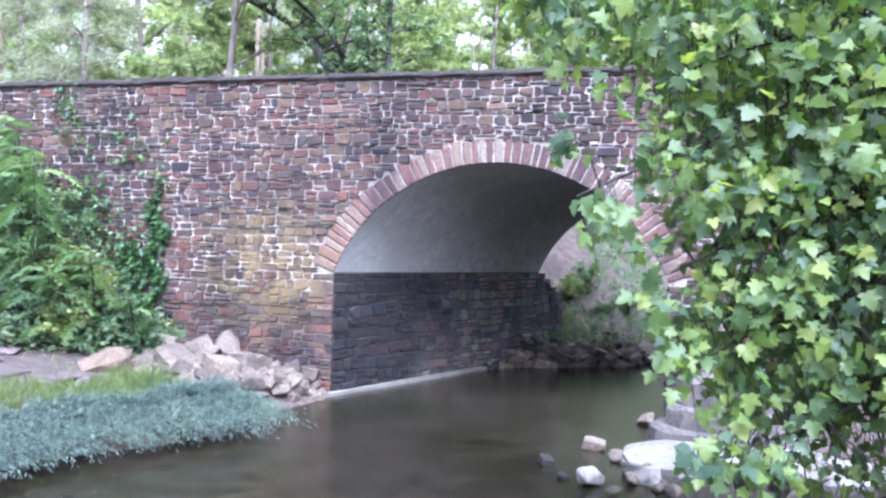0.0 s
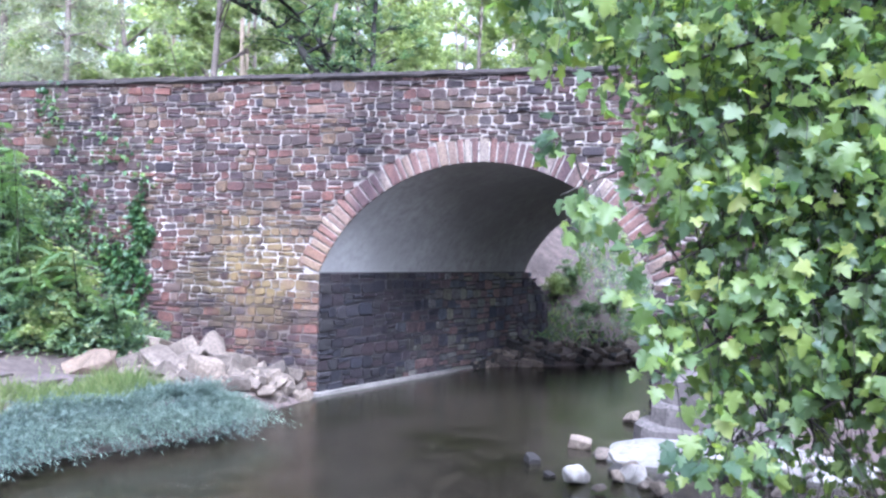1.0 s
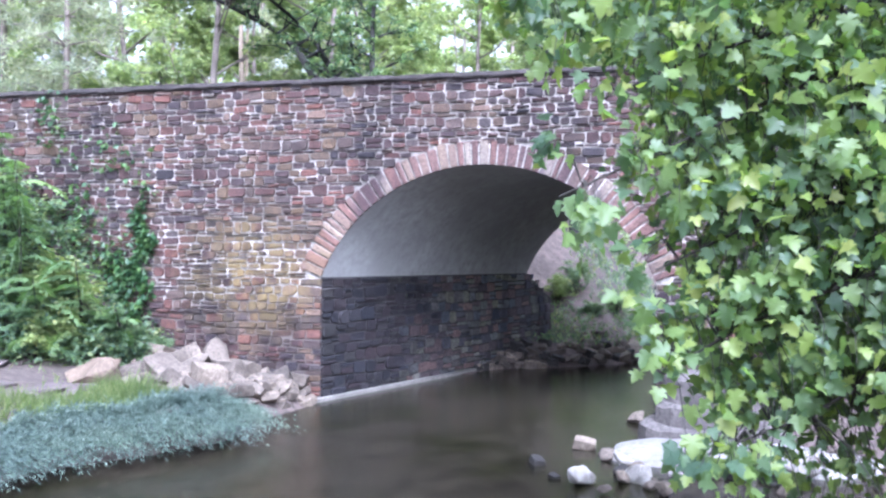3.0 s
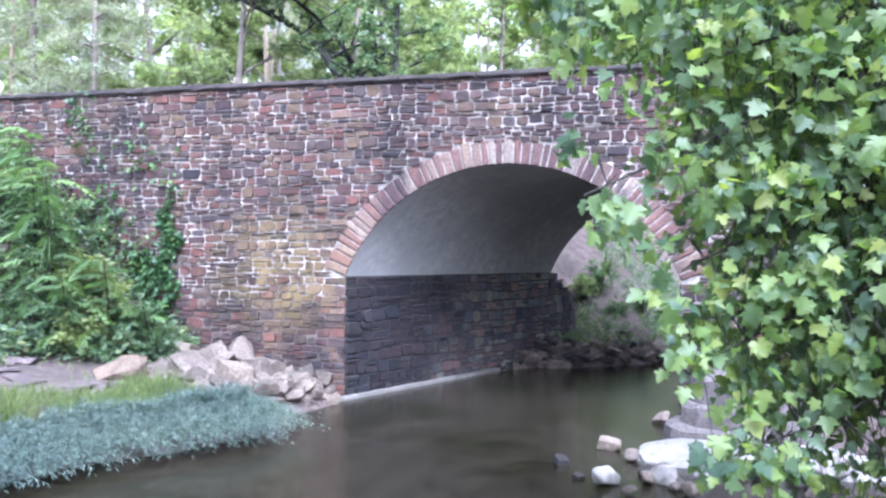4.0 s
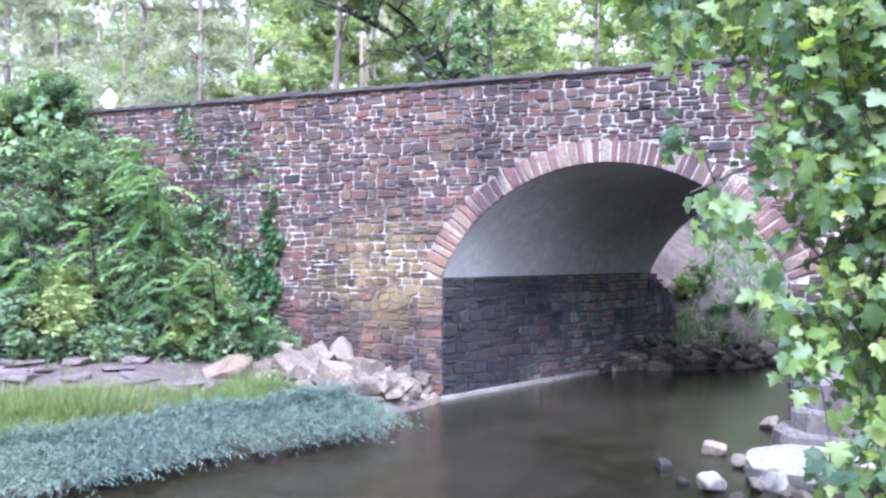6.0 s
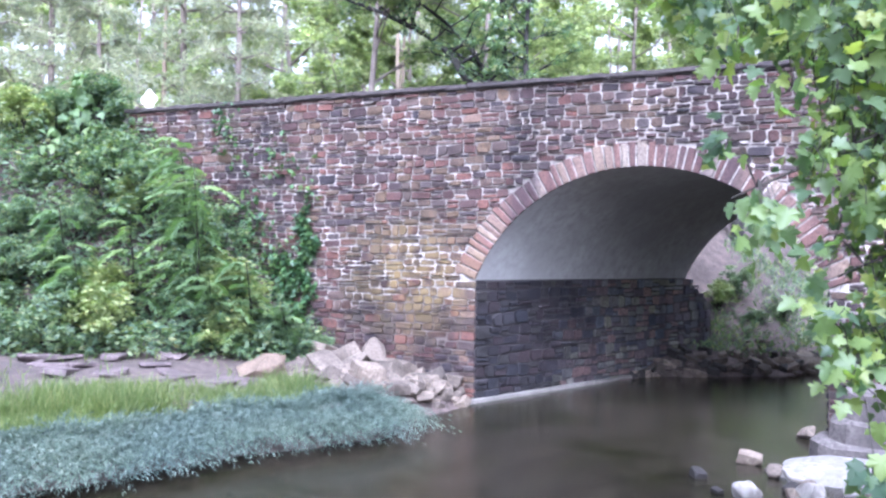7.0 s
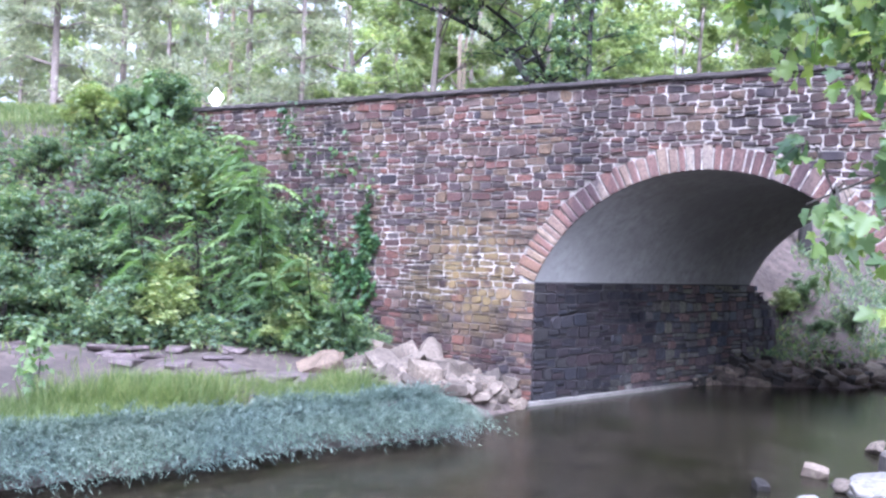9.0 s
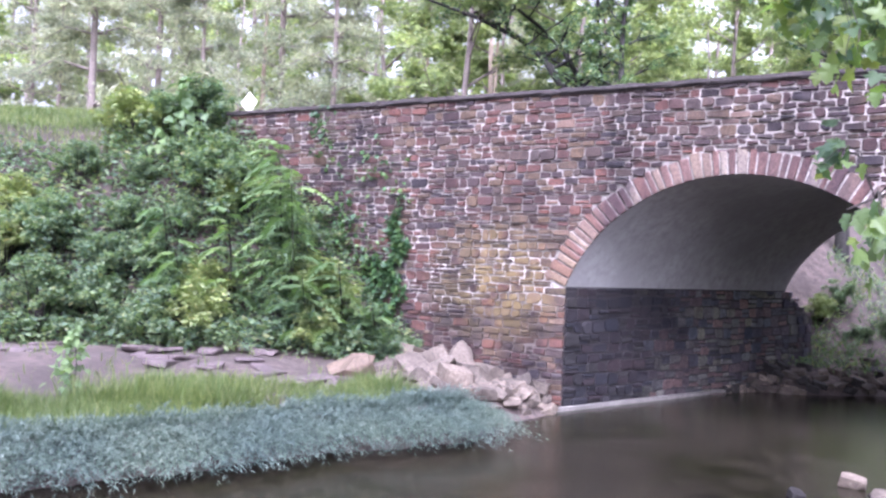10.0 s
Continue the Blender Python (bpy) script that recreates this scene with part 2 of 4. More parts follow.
# shallow and clear: silt, weed and pebbles of the bed show through a thin brown tint
silt, pebble, patch = noise_at(nt, ln, 2.6, 7, 0.72, (1.0, 1.5, 1.0)), noise_at(nt, ln, 15.0, 6, 0.88, (1.0, 0.8, 1.0)), noise_at(nt, ln, 0.5, 3, 0.6)
bed = mix(nt, ln, (0.003, 0.0026, 0.002), (0.026, 0.022, 0.015), spread(nt, ln, silt.outputs[0], 0.36, 0.68))
bed = mix(nt, ln, bed, (0.17, 0.145, 0.1), spread(nt, ln, pebble.outputs[0], 0.52, 0.7))
bed = mix(nt, ln, bed, mix(nt, ln, bed, (0.55, 0.62, 0.42), 1.0, "MULTIPLY"), spread(nt, ln, patch.outputs[0], 0.45, 0.6))
ln.new(bed, b.inputs["Base Color"])
b.inputs["Roughness"].default_value, b.inputs["IOR"].default_value = 0.03, 1.33
rip = noise_at(nt, ln, 6.0, 8, 0.75, (0.8, 1.8, 1.0))
bump(nt, ln, b, rip.outputs[0], 0.28, 0.014)

# ---- helpers for things ----
def empty(name, x=0, y=0, z=0):
    ob = new(name)
    ob.location = (x, y, z)
    bpy.context.view_layer.update()
    return ob


def link_mesh(name, me, material, parent=None, label=""):
    me.materials.append(material)
    ob = new(name, me)
    if parent:
        ob.parent = parent
        ob.matrix_parent_inverse = Matrix.Translation(-parent.location)
    if label:
        ob["label"] = label
    return ob


def part(name, bm, material, parent=None, label="", smooth=False):
    me = bpy.data.meshes.new(name)
    for f in bm.faces:
        f.smooth = smooth
    bm.to_mesh(me)
    bm.free()
    return link_mesh(name, me, material, parent, label)


def raw(name, verts, faces, material, parent=None, label="", smooth=False):
    me = bpy.data.meshes.new(name)
    me.from_pydata([tuple(v) for v in np.asarray(verts, float).tolist()], [], faces)
    if smooth:
        me.polygons.foreach_set("use_smooth", [True] * len(me.polygons))
    me.update()
    return link_mesh(name, me, material, parent, label)


def step(a, b, v):
    k = np.clip((np.asarray(v, float) - a) / (b - a), 0, 1)
    return k * k * (3 - 2 * k)


# ---- ground ----
SKEW = 0.404            # sideways run of the barrel for each metre of depth
FACE, BACK = 14.0, 20.9  # the two faces of the bridge
LEFT, RIGHT, SPRING = -5.5, 0.3, 2.19
ARCH_X, ARCH_Z, ARCH_R = -2.6, 1.04, 3.12


def water_left(y):
    return np.interp(y, [-40, -5, 0, 4, 6, 7, 8.7, 9.2, 9.6, 10.3, 10.9, 11.3, 11.8, 12.5, 13.4, 14, 18.9, 19.7, 20.2, 20.8, 23, 30, 60, 200],
                     [-24, -13, -11, -8.9, -7.65, -7.15, -6.7, -6.35, -5.95, -5.55, -5.4, -5.6, -5.95, -5.72, -5.58, -5.6, -3.5, -1.9, -1.1, -0.3, 0.8, 2, 8, 40])


def water_right(y):
    return np.interp(y, [-40, 0, 6, 9, 11, 12.5, 13.8, 14, 20.9, 30, 60, 200], [20, 12, 8.5, 6, 4, 1.3, 0.45, 0.35, 3.1, 6, 14, 48])


def height(x, y):
    x, y = np.asarray(x, float), np.asarray(y, float)
    dl, dr = water_left(y) - x - 0.15 * step(12.4, 11.6, y), x - water_right(y)
    d = np.maximum(dl, dr)
    z = -0.5 + 0.5 * step(-1.2, 0.0, d)
    # flat muddy bank in front of the bridge, then the overgrown slope to the road
    front = z + 0.36 * step(0.0, 0.25, dl) + 0.4 * step(1.0, 5.0, dl)
    s = (-(x + 15) * 4 + (y - 9) * 6) / 7.21
    front = front + 4.35 * step(0.0, 3.6, s) * step(-7.5, -9.5, x)
    front = front + 0.8 * step(2.8, 6.5, s) * step(-12, -15, x)
    behind = z + 0.12 * step(0, 0.4, d) + 0.3 * step(0.2, 2.0, d) + 4.2 * step(0.2, 5.5, d) * step(21.4, 26.5, y)
    right = z + 0.25 * step(0, 0.5, dr) + 4.6 * step(0.5, 6.0, dr)
    out = np.where(y > 16, behind, np.where(dl > dr, front, right))
    bar = 0.62 * np.exp(-(((x - 1.3) / 1.5) ** 2 + ((y - 11.3) / 0.9) ** 2) ** 2)
    out = np.maximum(out, -0.5 + bar)
    near = -0.5 + 1.45 * step(5.2, 2.6, y)
    out = np.maximum(out, near)
    out = np.maximum(out, -0.5 + 4.9 * step(30, 38, y))  # the creek bends away behind a wooded bank
    far = np.hypot(x + 5, y - 10)
    out = out + 5.0 * step(45, 140, far) + 0.25 * np.sin(x * 0.21 + 1) * np.sin(y * 0.17) * step(25, 60, far)
    return out


def axis(lo, hi, fine, far):
    k = np.arange(lo, hi + 1e-6, fine)
    grow = np.cumsum(fine * 1.22 ** np.arange(1, 40))
    grow = grow[grow < far]
    return np.concatenate([lo - grow[::-1], k, hi + grow])


gx, gy = axis(-19, 8, 0.22, 600), axis(1, 30, 0.22, 600)
X, Y = np.meshgrid(gx, gy)
Z = height(X, Y)
rng = np.random.default_rng(4)
rough = np.zeros_like(Z)
for f, a in ((0.9, 0.05), (2.3, 0.035), (5.1, 0.02)):
    p = rng.uniform(0, 6, 4)
    rough += a * np.sin(X * f + p[0] + 1.3 * np.sin(Y * f * 0.7 + p[1])) * np.sin(Y * f * 1.1 + p[2] + np.sin(X * f * 0.6 + p[3]))
Z = Z + rough
nx, ny = len(gx), len(gy)
idx = np.arange(nx * ny).reshape(ny, nx)
quads = np.stack([idx[:-1, :-1], idx[:-1, 1:], idx[1:, 1:], idx[1:, :-1]], -1).reshape(-1, 4).tolist()
tagged(raw("ground", np.stack([X, Y, Z], -1).reshape(-1, 3), quads, ground_mat, smooth=True), "bare brown creek bank rising to woodland floor", "ground", kind="structure")
wv = [(-120, -60, 0), (120, -60, 0), (120, 160, 0), (-120, 160, 0)]
tagged(raw("water", wv, [(0, 1, 2, 3)], water_mat), "dark slow creek water with faint ripples", "water", kind="structure")

# ---- the bridge ----
bridge = tagged(empty("bridge", LEFT, FACE, 0), "red sandstone rubble arch bridge with pale mortar joints and dark coping", "bridge")
half = math.asin((SPRING - ARCH_Z) / ARCH_R)
arc = [(ARCH_X - ARCH_R * math.cos(half + (math.pi - 2 * half) * i / 48), ARCH_Z + ARCH_R * math.sin(half + (math.pi - 2 * half) * i / 48)) for i in range(49)]
END_L, END_R, DECK, TOP = -14.0, 16.0, 5.0, 5.64


def box_part(name, pts, y0, y1, material, label=""):
    """A four-cornered outline in x and z, run back along the skew barrel."""
    verts = [(x + SKEW * (y0 - FACE), y0, z) for x, z in pts] + [(x + SKEW * (y1 - FACE), y1, z) for x, z in pts]
    return raw(name, verts, [(0, 1, 2, 3), (7, 6, 5, 4), (0, 4, 5, 1), (1, 5, 6, 2), (2, 6, 7, 3), (3, 7, 4, 0)], material, bridge, label)


def spandrel(name, y, flip, material, label=""):
    """One face of the bridge, open under the arch."""
    off = SKEW * (y - FACE)
    verts, faces = [], []

    def quad(a, b, c, d):
        n = len(verts)
        verts.extend((x + off, y, z) for x, z in (a, b, c, d))
        faces.append((n, n + 1, n + 2, n + 3) if not flip else (n + 3, n + 2, n + 1, n))
    quad((END_L, -0.8), (LEFT, -0.8), (LEFT, DECK), (END_L, DECK))
    quad((RIGHT, -0.8), (END_R, -0.8), (END_R, DECK), (RIGHT, DECK))
    for (x0, z0), (x1, z1) in zip(arc[:-1], arc[1:]):
        quad((x0, z0), (x1, z1), (x1, DECK), (x0, DECK))
    return raw(name, verts, faces, material, bridge, label)


spandrel("spandrel_wall", FACE, False, mortar_mat, "pale lime mortar bed of the facing stones")
spandrel("spandrel_wall", BACK, True, mortar_mat, "pale lime mortar bed of the facing stones")
back = SKEW * (BACK - FACE)
raw("vault", [(x, FACE, z) for x, z in arc] + [(x + back, BACK, z) for x, z in arc],
    [(i, i + 49, i + 50, i + 1) for i in range(48)], vault_mat, bridge, "smooth grey rendered barrel vault", smooth=True)
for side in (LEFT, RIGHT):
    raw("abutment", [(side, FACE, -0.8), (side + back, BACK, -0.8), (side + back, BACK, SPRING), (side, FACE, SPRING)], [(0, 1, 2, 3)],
        dark_mortar_mat, bridge, "dark mortar of the abutment")
box_part("road_deck", [(END_L, DECK - 0.3), (END_R, DECK - 0.3), (END_R, DECK + 0.02), (END_L, DECK + 0.02)], FACE + 0.02, BACK - 0.02, asphalt_mat, "asphalt roadway")
box_part("parapet", [(END_L, DECK), (END_R, DECK), (END_R, TOP), (END_L, TOP)], FACE, FACE + 0.42, mortar_mat)
box_part("parapet", [(END_L, DECK), (END_R, DECK), (END_R, TOP), (END_L, TOP)], BACK - 0.42, BACK, mortar_mat)


def coping(y, rng):
    """Weathered slabs along the top of a parapet, end to end, with worn edges."""
    x = END_L - 0.05
    while x < END_R:
        w = rng.uniform(0.9, 1.7)
        n = 7
        bm = bmesh.new()
        rows = []
        for i in range(n + 1):
            u = x + 0.008 + (w - 0.016) * i / n
            j = rng.normal(0, 0.009, 6)
            prof = [(-0.065 + j[0], TOP), (-0.085 + j[1], TOP + 0.035), (-0.05 + j[2], TOP + 0.105 + j[5]), (0.47, TOP + 0.11 + j[3]), (0.5 + j[4], TOP + 0.04), (0.48, TOP)]
            rows.append([bm.verts.new((u + SKEW * (y - FACE), y + a, z)) for a, z in prof])
        for a, b in zip(rows[:-1], rows[1:]):
            for k in range(6):
                bm.faces.new((a[k], a[(k + 1) % 6], b[(k + 1) % 6], b[k]))
        bm.faces.new(rows[0])
        bm.faces.new(rows[-1][::-1])
        bmesh.ops.recalc_face_normals(bm, faces=bm.faces)
        part("coping_slab", bm, coping_mat, bridge)
        x += w


coping(FACE, np.random.default_rng(2))
coping(BACK - 0.42, np.random.default_rng(3))


def ring_stones():
    """Voussoirs round the front of the arch, of uneven width and length."""
    r = np.random.default_rng(5)
    total = math.pi - 2 * half
    widths = []
    while sum(widths) < total * ARCH_R:
        widths.append(r.choice([0.105, 0.125, 0.15, 0.19]) * r.uniform(0.9, 1.1))
    k = total * ARCH_R / sum(widths)
    a = half
    for w in widths:
        w = w * k / ARCH_R
        gap = 0.015 / ARCH_R
        depth = r.uniform(0.36, 0.43) * (1.06 if abs(a + w / 2 - math.pi / 2) < 0.06 else 1)
        proud = r.uniform(0.02, 0.045)
        bm = bmesh.new()
        rings = []
        for y, inset in ((FACE + 0.02, 0.0), (FACE - proud * 0.6, 0.0), (FACE - proud, 0.013)):
            ring = []
            for ang, rad in ((a + gap + inset / 3, ARCH_R - 0.004 + inset), (a + w - gap - inset / 3, ARCH_R - 0.004 + inset),
                             (a + w - gap - inset / 3, ARCH_R + depth - inset), (a + w / 2, ARCH_R + depth - inset * 0.6), (a + gap + inset / 3, ARCH_R + depth - inset)):
                ring.append(bm.verts.new((ARCH_X - rad * math.cos(ang), y, ARCH_Z + rad * math.sin(ang))))
            rings.append(ring)
        for p, q in zip(rings[:-1], rings[1:]):
            for i in range(5):
                bm.faces.new((p[i], p[(i + 1) % 5], q[(i + 1) % 5], q[i]))
        bm.faces.new(rings[-1])
        bmesh.ops.recalc_face_normals(bm, faces=bm.faces)
        part("voussoir", bm, ring_mat, bridge)
        a += w


ring_stones()


def stone_shape(r, u0, u1, z0, z1):
    """An irregular eight-cornered outline within a cell, and its smaller front outline."""
    w, h = u1 - u0, z1 - z0
    c = min(w, h)
    def cut():
        return c * r.uniform(0.08, 0.34)
    pts = []
    for cx, cz, sx, sz, first in ((u0, z0, 1, 1, 0), (u1, z0, -1, 1, 1), (u1, z1, -1, -1, 0), (u0, z1, 1, -1, 1)):
        a, b = (cx + sx * cut(), cz + r.uniform(0, 0.017) * sz), (cx + r.uniform(0, 0.017) * sx, cz + sz * cut())
        pts += [b, a] if first == 0 else [a, b]
    mu, mz = (u0 + u1) / 2, (z0 + z1) / 2
    lean = [r.uniform(-0.1, 0.1) * h, r.uniform(-0.1, 0.1) * h]
    pts = [(u, z + lean[int(z > mz)] * (u - mu) / w * 2) for u, z in pts]
    k = 1 - 0.016 / c
    return pts, [(mu + (u - mu) * (1 - (1 - k) * c / w), mz + (z - mz) * k) for u, z in pts]


def rubble(r, runs, z0, z1, place, joint, tall=(0.068, 0.168), wide=(0.09, 0.37)):
    """Courses of uneven stones between z0 and z1; runs(z) gives the stretches a course may fill. Yields vertices, faces and centre."""
    z = z0
    low = (0.0, 0.0, 0.0)

    def bow(k, u):
        return k[2] * (0.026 * math.sin(u * 1.1 + k[0]) + 0.018 * math.sin(u * 3.1 + k[1]) + 0.008 * math.sin(u * 9.7 + k[0] * 3))

    while z < z1 - 0.04:
        h = min(r.uniform(*tall), z1 - z)
        if z1 - z - h < 0.06:
            h = z1 - z
        high = (r.uniform(0, 6), r.uniform(0, 6), 1.0 if z + h < z1 - 0.01 else 0.0)
        for a, b in runs(z, z + h):
            u = a
            while u < b - 0.02:
                w = wide[0] + (wide[1] - wide[0]) * r.beta(1.3, 2.2) + 0.35 * h
                if b - u - w < 0.12:
                    w = b - u
                # courses share their bowed bed joints
                b0, b1 = z + bow(low, u + w / 2), z + h + bow(high, u + w / 2)
                cells = [(b0, b1)]
                if h > 0.14 and r.random() < 0.32:
                    cut = b0 + (b1 - b0) * r.uniform(0.4, 0.6)
                    cells = [(b0, cut), (cut, b1)]
                for c0, c1 in cells:
                    j = joint * r.uniform(0.5, 2.1)
                    outer, inner = stone_shape(r, u + j, u + w - j, c0 + j, c1 - j)
                    proud = r.uniform(0.012, 0.05)
                    tip = r.uniform(-0.01, 0.01, 8)
                    vs = [place(p, q, -0.02) for p, q in outer] + [place(p, q, proud * 0.6) for p, q in outer] + [place(p, q, proud + t) for (p, q), t in zip(inner, tip)]
                    fs = [(i + k, (i + 1) % 8 + k, (i + 1) % 8 + k + 8, i + k + 8) for k in (0, 8) for i in range(8)] + [tuple(range(16, 24))]
                    yield vs, fs, (u + w / 2, (c0 + c1) / 2)
                u += w
        z += h
        low = high


def lay(pieces, material, near=None, label=""):
    """Stones in the near stretch become parts of their own, up to 300; the rest stays joined."""
    verts, faces, count = [], [], 0
    for vs, fs, (u, z) in pieces:
        if near and count < 290 and near(u, z):
            raw("stone", vs, fs, material, bridge)
            count += 1
        else:
            n = len(verts)
            verts += vs
            faces += [tuple(i + n for i in f) for f in fs]
    tagged(raw("rubble_facing", verts, faces, material, bridge, label), kind="stuff")


def face_runs(z, top):
    m = (z + top) / 2
    if top < SPRING + 0.03:
        return [(END_L + 0.3, LEFT + 0.02), (RIGHT, 9.0)]
    rad = ARCH_R + 0.405
    if z > ARCH_Z + rad:
        return [(END_L + 0.3, 9.0)]
    if m < SPRING + 0.3:
        rad -= 0.14
    lo = max(0.0, rad * rad - (m - ARCH_Z) ** 2) ** 0.5
    return [(END_L + 0.3, ARCH_X - lo), (ARCH_X + lo, 9.0)]


def on_face(u, z, out):
    return (u, FACE - out, z)


SK = math.atan(SKEW)


def on_abutment(u, z, out):
    return (LEFT + math.sin(SK) * u + math.cos(SK) * out, FACE + math.cos(SK) * u - math.sin(SK) * out, z)


def on_back_abutment(u, z, out):
    return (RIGHT + math.sin(SK) * u - math.cos(SK) * out, FACE + math.cos(SK) * u + math.sin(SK) * out, z)


lay(rubble(np.random.default_rng(11), face_runs, -0.35, TOP, on_face, 0.0028), stone_mat, lambda u, z: -7.7 < u < -1.5 and 2.0 < z < 5.7,
    "uneven red and grey sandstone rubble courses")
DEEP = (BACK - FACE) / math.cos(SK)
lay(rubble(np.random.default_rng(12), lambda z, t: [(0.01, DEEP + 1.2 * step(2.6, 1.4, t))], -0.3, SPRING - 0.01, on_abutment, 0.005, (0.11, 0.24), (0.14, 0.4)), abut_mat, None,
    "sandstone courses under the arch, lightened for far-opening light, darker near the mouth")
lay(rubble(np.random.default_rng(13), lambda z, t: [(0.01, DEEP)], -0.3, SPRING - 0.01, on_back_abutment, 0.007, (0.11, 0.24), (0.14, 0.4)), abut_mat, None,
    "sandstone courses under the arch, lightened for far-opening light, darker near the mouth")
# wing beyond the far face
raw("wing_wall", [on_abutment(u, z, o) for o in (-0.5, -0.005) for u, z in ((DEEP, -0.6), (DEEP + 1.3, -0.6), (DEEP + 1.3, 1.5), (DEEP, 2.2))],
    [(0, 1, 2, 3), (7, 6, 5, 4), (0, 4, 5, 1), (1, 5, 6, 2), (2, 6, 7, 3), (3, 7, 4, 0)], dark_mortar_mat, bridge, "low stone wing wall stepping down the bank")
raw("footing_ledge", [on_abutment(u, z, o) for z in (-0.25, 0.06) for u, o in ((-0.35, 0.02), (-0.35, 0.16), (6.0, 0.14), (6.0, 0.02))],
    [(3, 2, 1, 0), (4, 5, 6, 7), (0, 1, 5, 4), (1, 2, 6, 5), (2, 3, 7, 6), (3, 0, 4, 7)], ledge_mat, bridge, "pale narrow concrete ledge at the waterline")

# ---- rocks ----
def rock_mesh(name, seed, flat=0.6, material=rock_mat):
    """An angular quarried block: a skewed box with broken corners."""
    r = np.random.default_rng(seed)
    bm = bmesh.new()
    for sx in (-1, 1):
        for sy in (-1, 1):
            for sz in (-1, 1):
                v = np.array([sx * 0.5, sy * 0.36, sz * 0.5 * flat]) * r.uniform(0.62, 1.05, 3)
                if r.random() < 0.4:
                    for k in range(3):
                        c = v.copy()
                        c[k] *= r.uniform(0.35, 0.7)
                        bm.verts.new(c)
                else:
                    bm.verts.new(v)
    bmesh.ops.convex_hull(bm, input=bm.verts[:])
    for v in [v for v in bm.verts if not v.link_faces]:
        bm.verts.remove(v)
    bmesh.ops.dissolve_limit(bm, angle_limit=radians(9), verts=bm.verts[:], edges=bm.edges[:])
    bmesh.ops.bevel(bm, geom=bm.edges[:], offset=0.018, segments=1, affect="EDGES")
    me = bpy.data.meshes.new(name)
    bm.to_mesh(me)
    bm.free()
    me.materials.append(material)
    return me


def cobble_mesh(name, seed, flat, material):
    """A water-worn stone: blunt, lumpy and rounded."""
    r = np.random.default_rng(seed)
    bm = bmesh.new()
    bmesh.ops.create_icosphere(bm, subdivisions=3, radius=0.5)
    dirs = [(Vector(r.normal(size=3)).normalized(), r.uniform(0.2, 0.38)) for _ in range(12)]
    for v in bm.verts:
        for d, k in dirs:
            over = v.co.dot(d) - k
            if over > 0:
                v.co -= d * over * 0.93
        v.co = Vector((v.co.x, v.co.y * 0.78, v.co.z * flat)) * (1 + 0.05 * math.sin(v.co.x * 11 + seed) * math.sin(v.co.y * 13))
    me = bpy.data.meshes.new(name)
    for f in bm.faces:
        f.smooth = True
    bm.to_mesh(me)
    bm.free()
    me.materials.append(material)
    return me


GREY = [rock_mesh("rock", s, f) for s, f in zip(range(20, 30), (0.45, 0.6, 0.35, 0.5, 0.65, 0.4, 0.3, 0.5, 0.6, 0.4))]
WORN = [cobble_mesh("rock", s, f, rock_mat) for s, f in zip(range(60, 65), (0.7, 0.55, 0.8, 0.6, 0.5))]
PALE = [cobble_mesh("rock", s, f, pale_rock_mat) for s, f in zip(range(50, 54), (0.6, 0.45, 0.7, 0.5))]
DARK = [rock_mesh("rock", s, f, dark_rock_mat) for s, f in zip(range(40, 45), (0.6, 0.5, 0.7, 0.45, 0.6))]


def rock(me, x, y, z, size, r, label, group, tilt=25):
    ob = new("rock", me)
    ob.location, ob.scale = (x, y, z), (size,) * 3
    ob.rotation_euler = [radians(v) for v in (r.uniform(-tilt, tilt), r.uniform(-tilt, tilt), r.uniform(0, 360))]
    return tagged(ob, label, "rock", group)


r = np.random.default_rng(31)
lain = []
for i in range(2600):
    # riprap tipped against the foot of the wall, spilling forward to the water
    k, q = r.random(), r.random()
    wall = np.array([-8.75 + 3.25 * k, 13.8, np.interp(k, [0, 0.55, 0.75, 1], [0.72, 0.54, 0.3, 0.02])])
    toe = np.array([np.interp(k, [0, 0.3, 0.5, 0.7, 1], axis) for axis in ((-8.3, -7.4, -6.6, -6.0, -5.62), (12.3, 11.3, 11.15, 12.1, 13.55), (0.42, 0.36, 0.24, 0.0, -0.03))])
    x, y, z = wall + (toe - wall) * q
    size = (0.26 + 0.44 * r.random() ** 2.0) * (0.75 + 0.5 * math.sin(math.pi * min(1, q + 0.15))) * float(np.interp(k, [0.75, 1.0], [1.0, 0.65]))
    if any(math.hypot(x - a, y - b) < 0.3 * (size + c) for a, b, c in lain):
        continue
    lain.append((x, y, size))
    rock(GREY[len(lain) % 10], x, y, max(z, float(height(x, y)) - 0.02) + 0.2 * size, size, r, "angular grey riprap rock heaped below the wall", "riprap at the abutment", 34)
for i in range(34):
    y = r.uniform(11.7, 13.75)
    x = float(water_left(y)) - r.uniform(-0.12, 0.5)
    rock(GREY[i % 10], x, y, max(0.02, float(height(x, y)) + 0.03), r.uniform(0.2, 0.48), r, "grey stone at the water's edge below the riprap", "riprap at the abutment", 28)
r = np.random.default_rng(33)
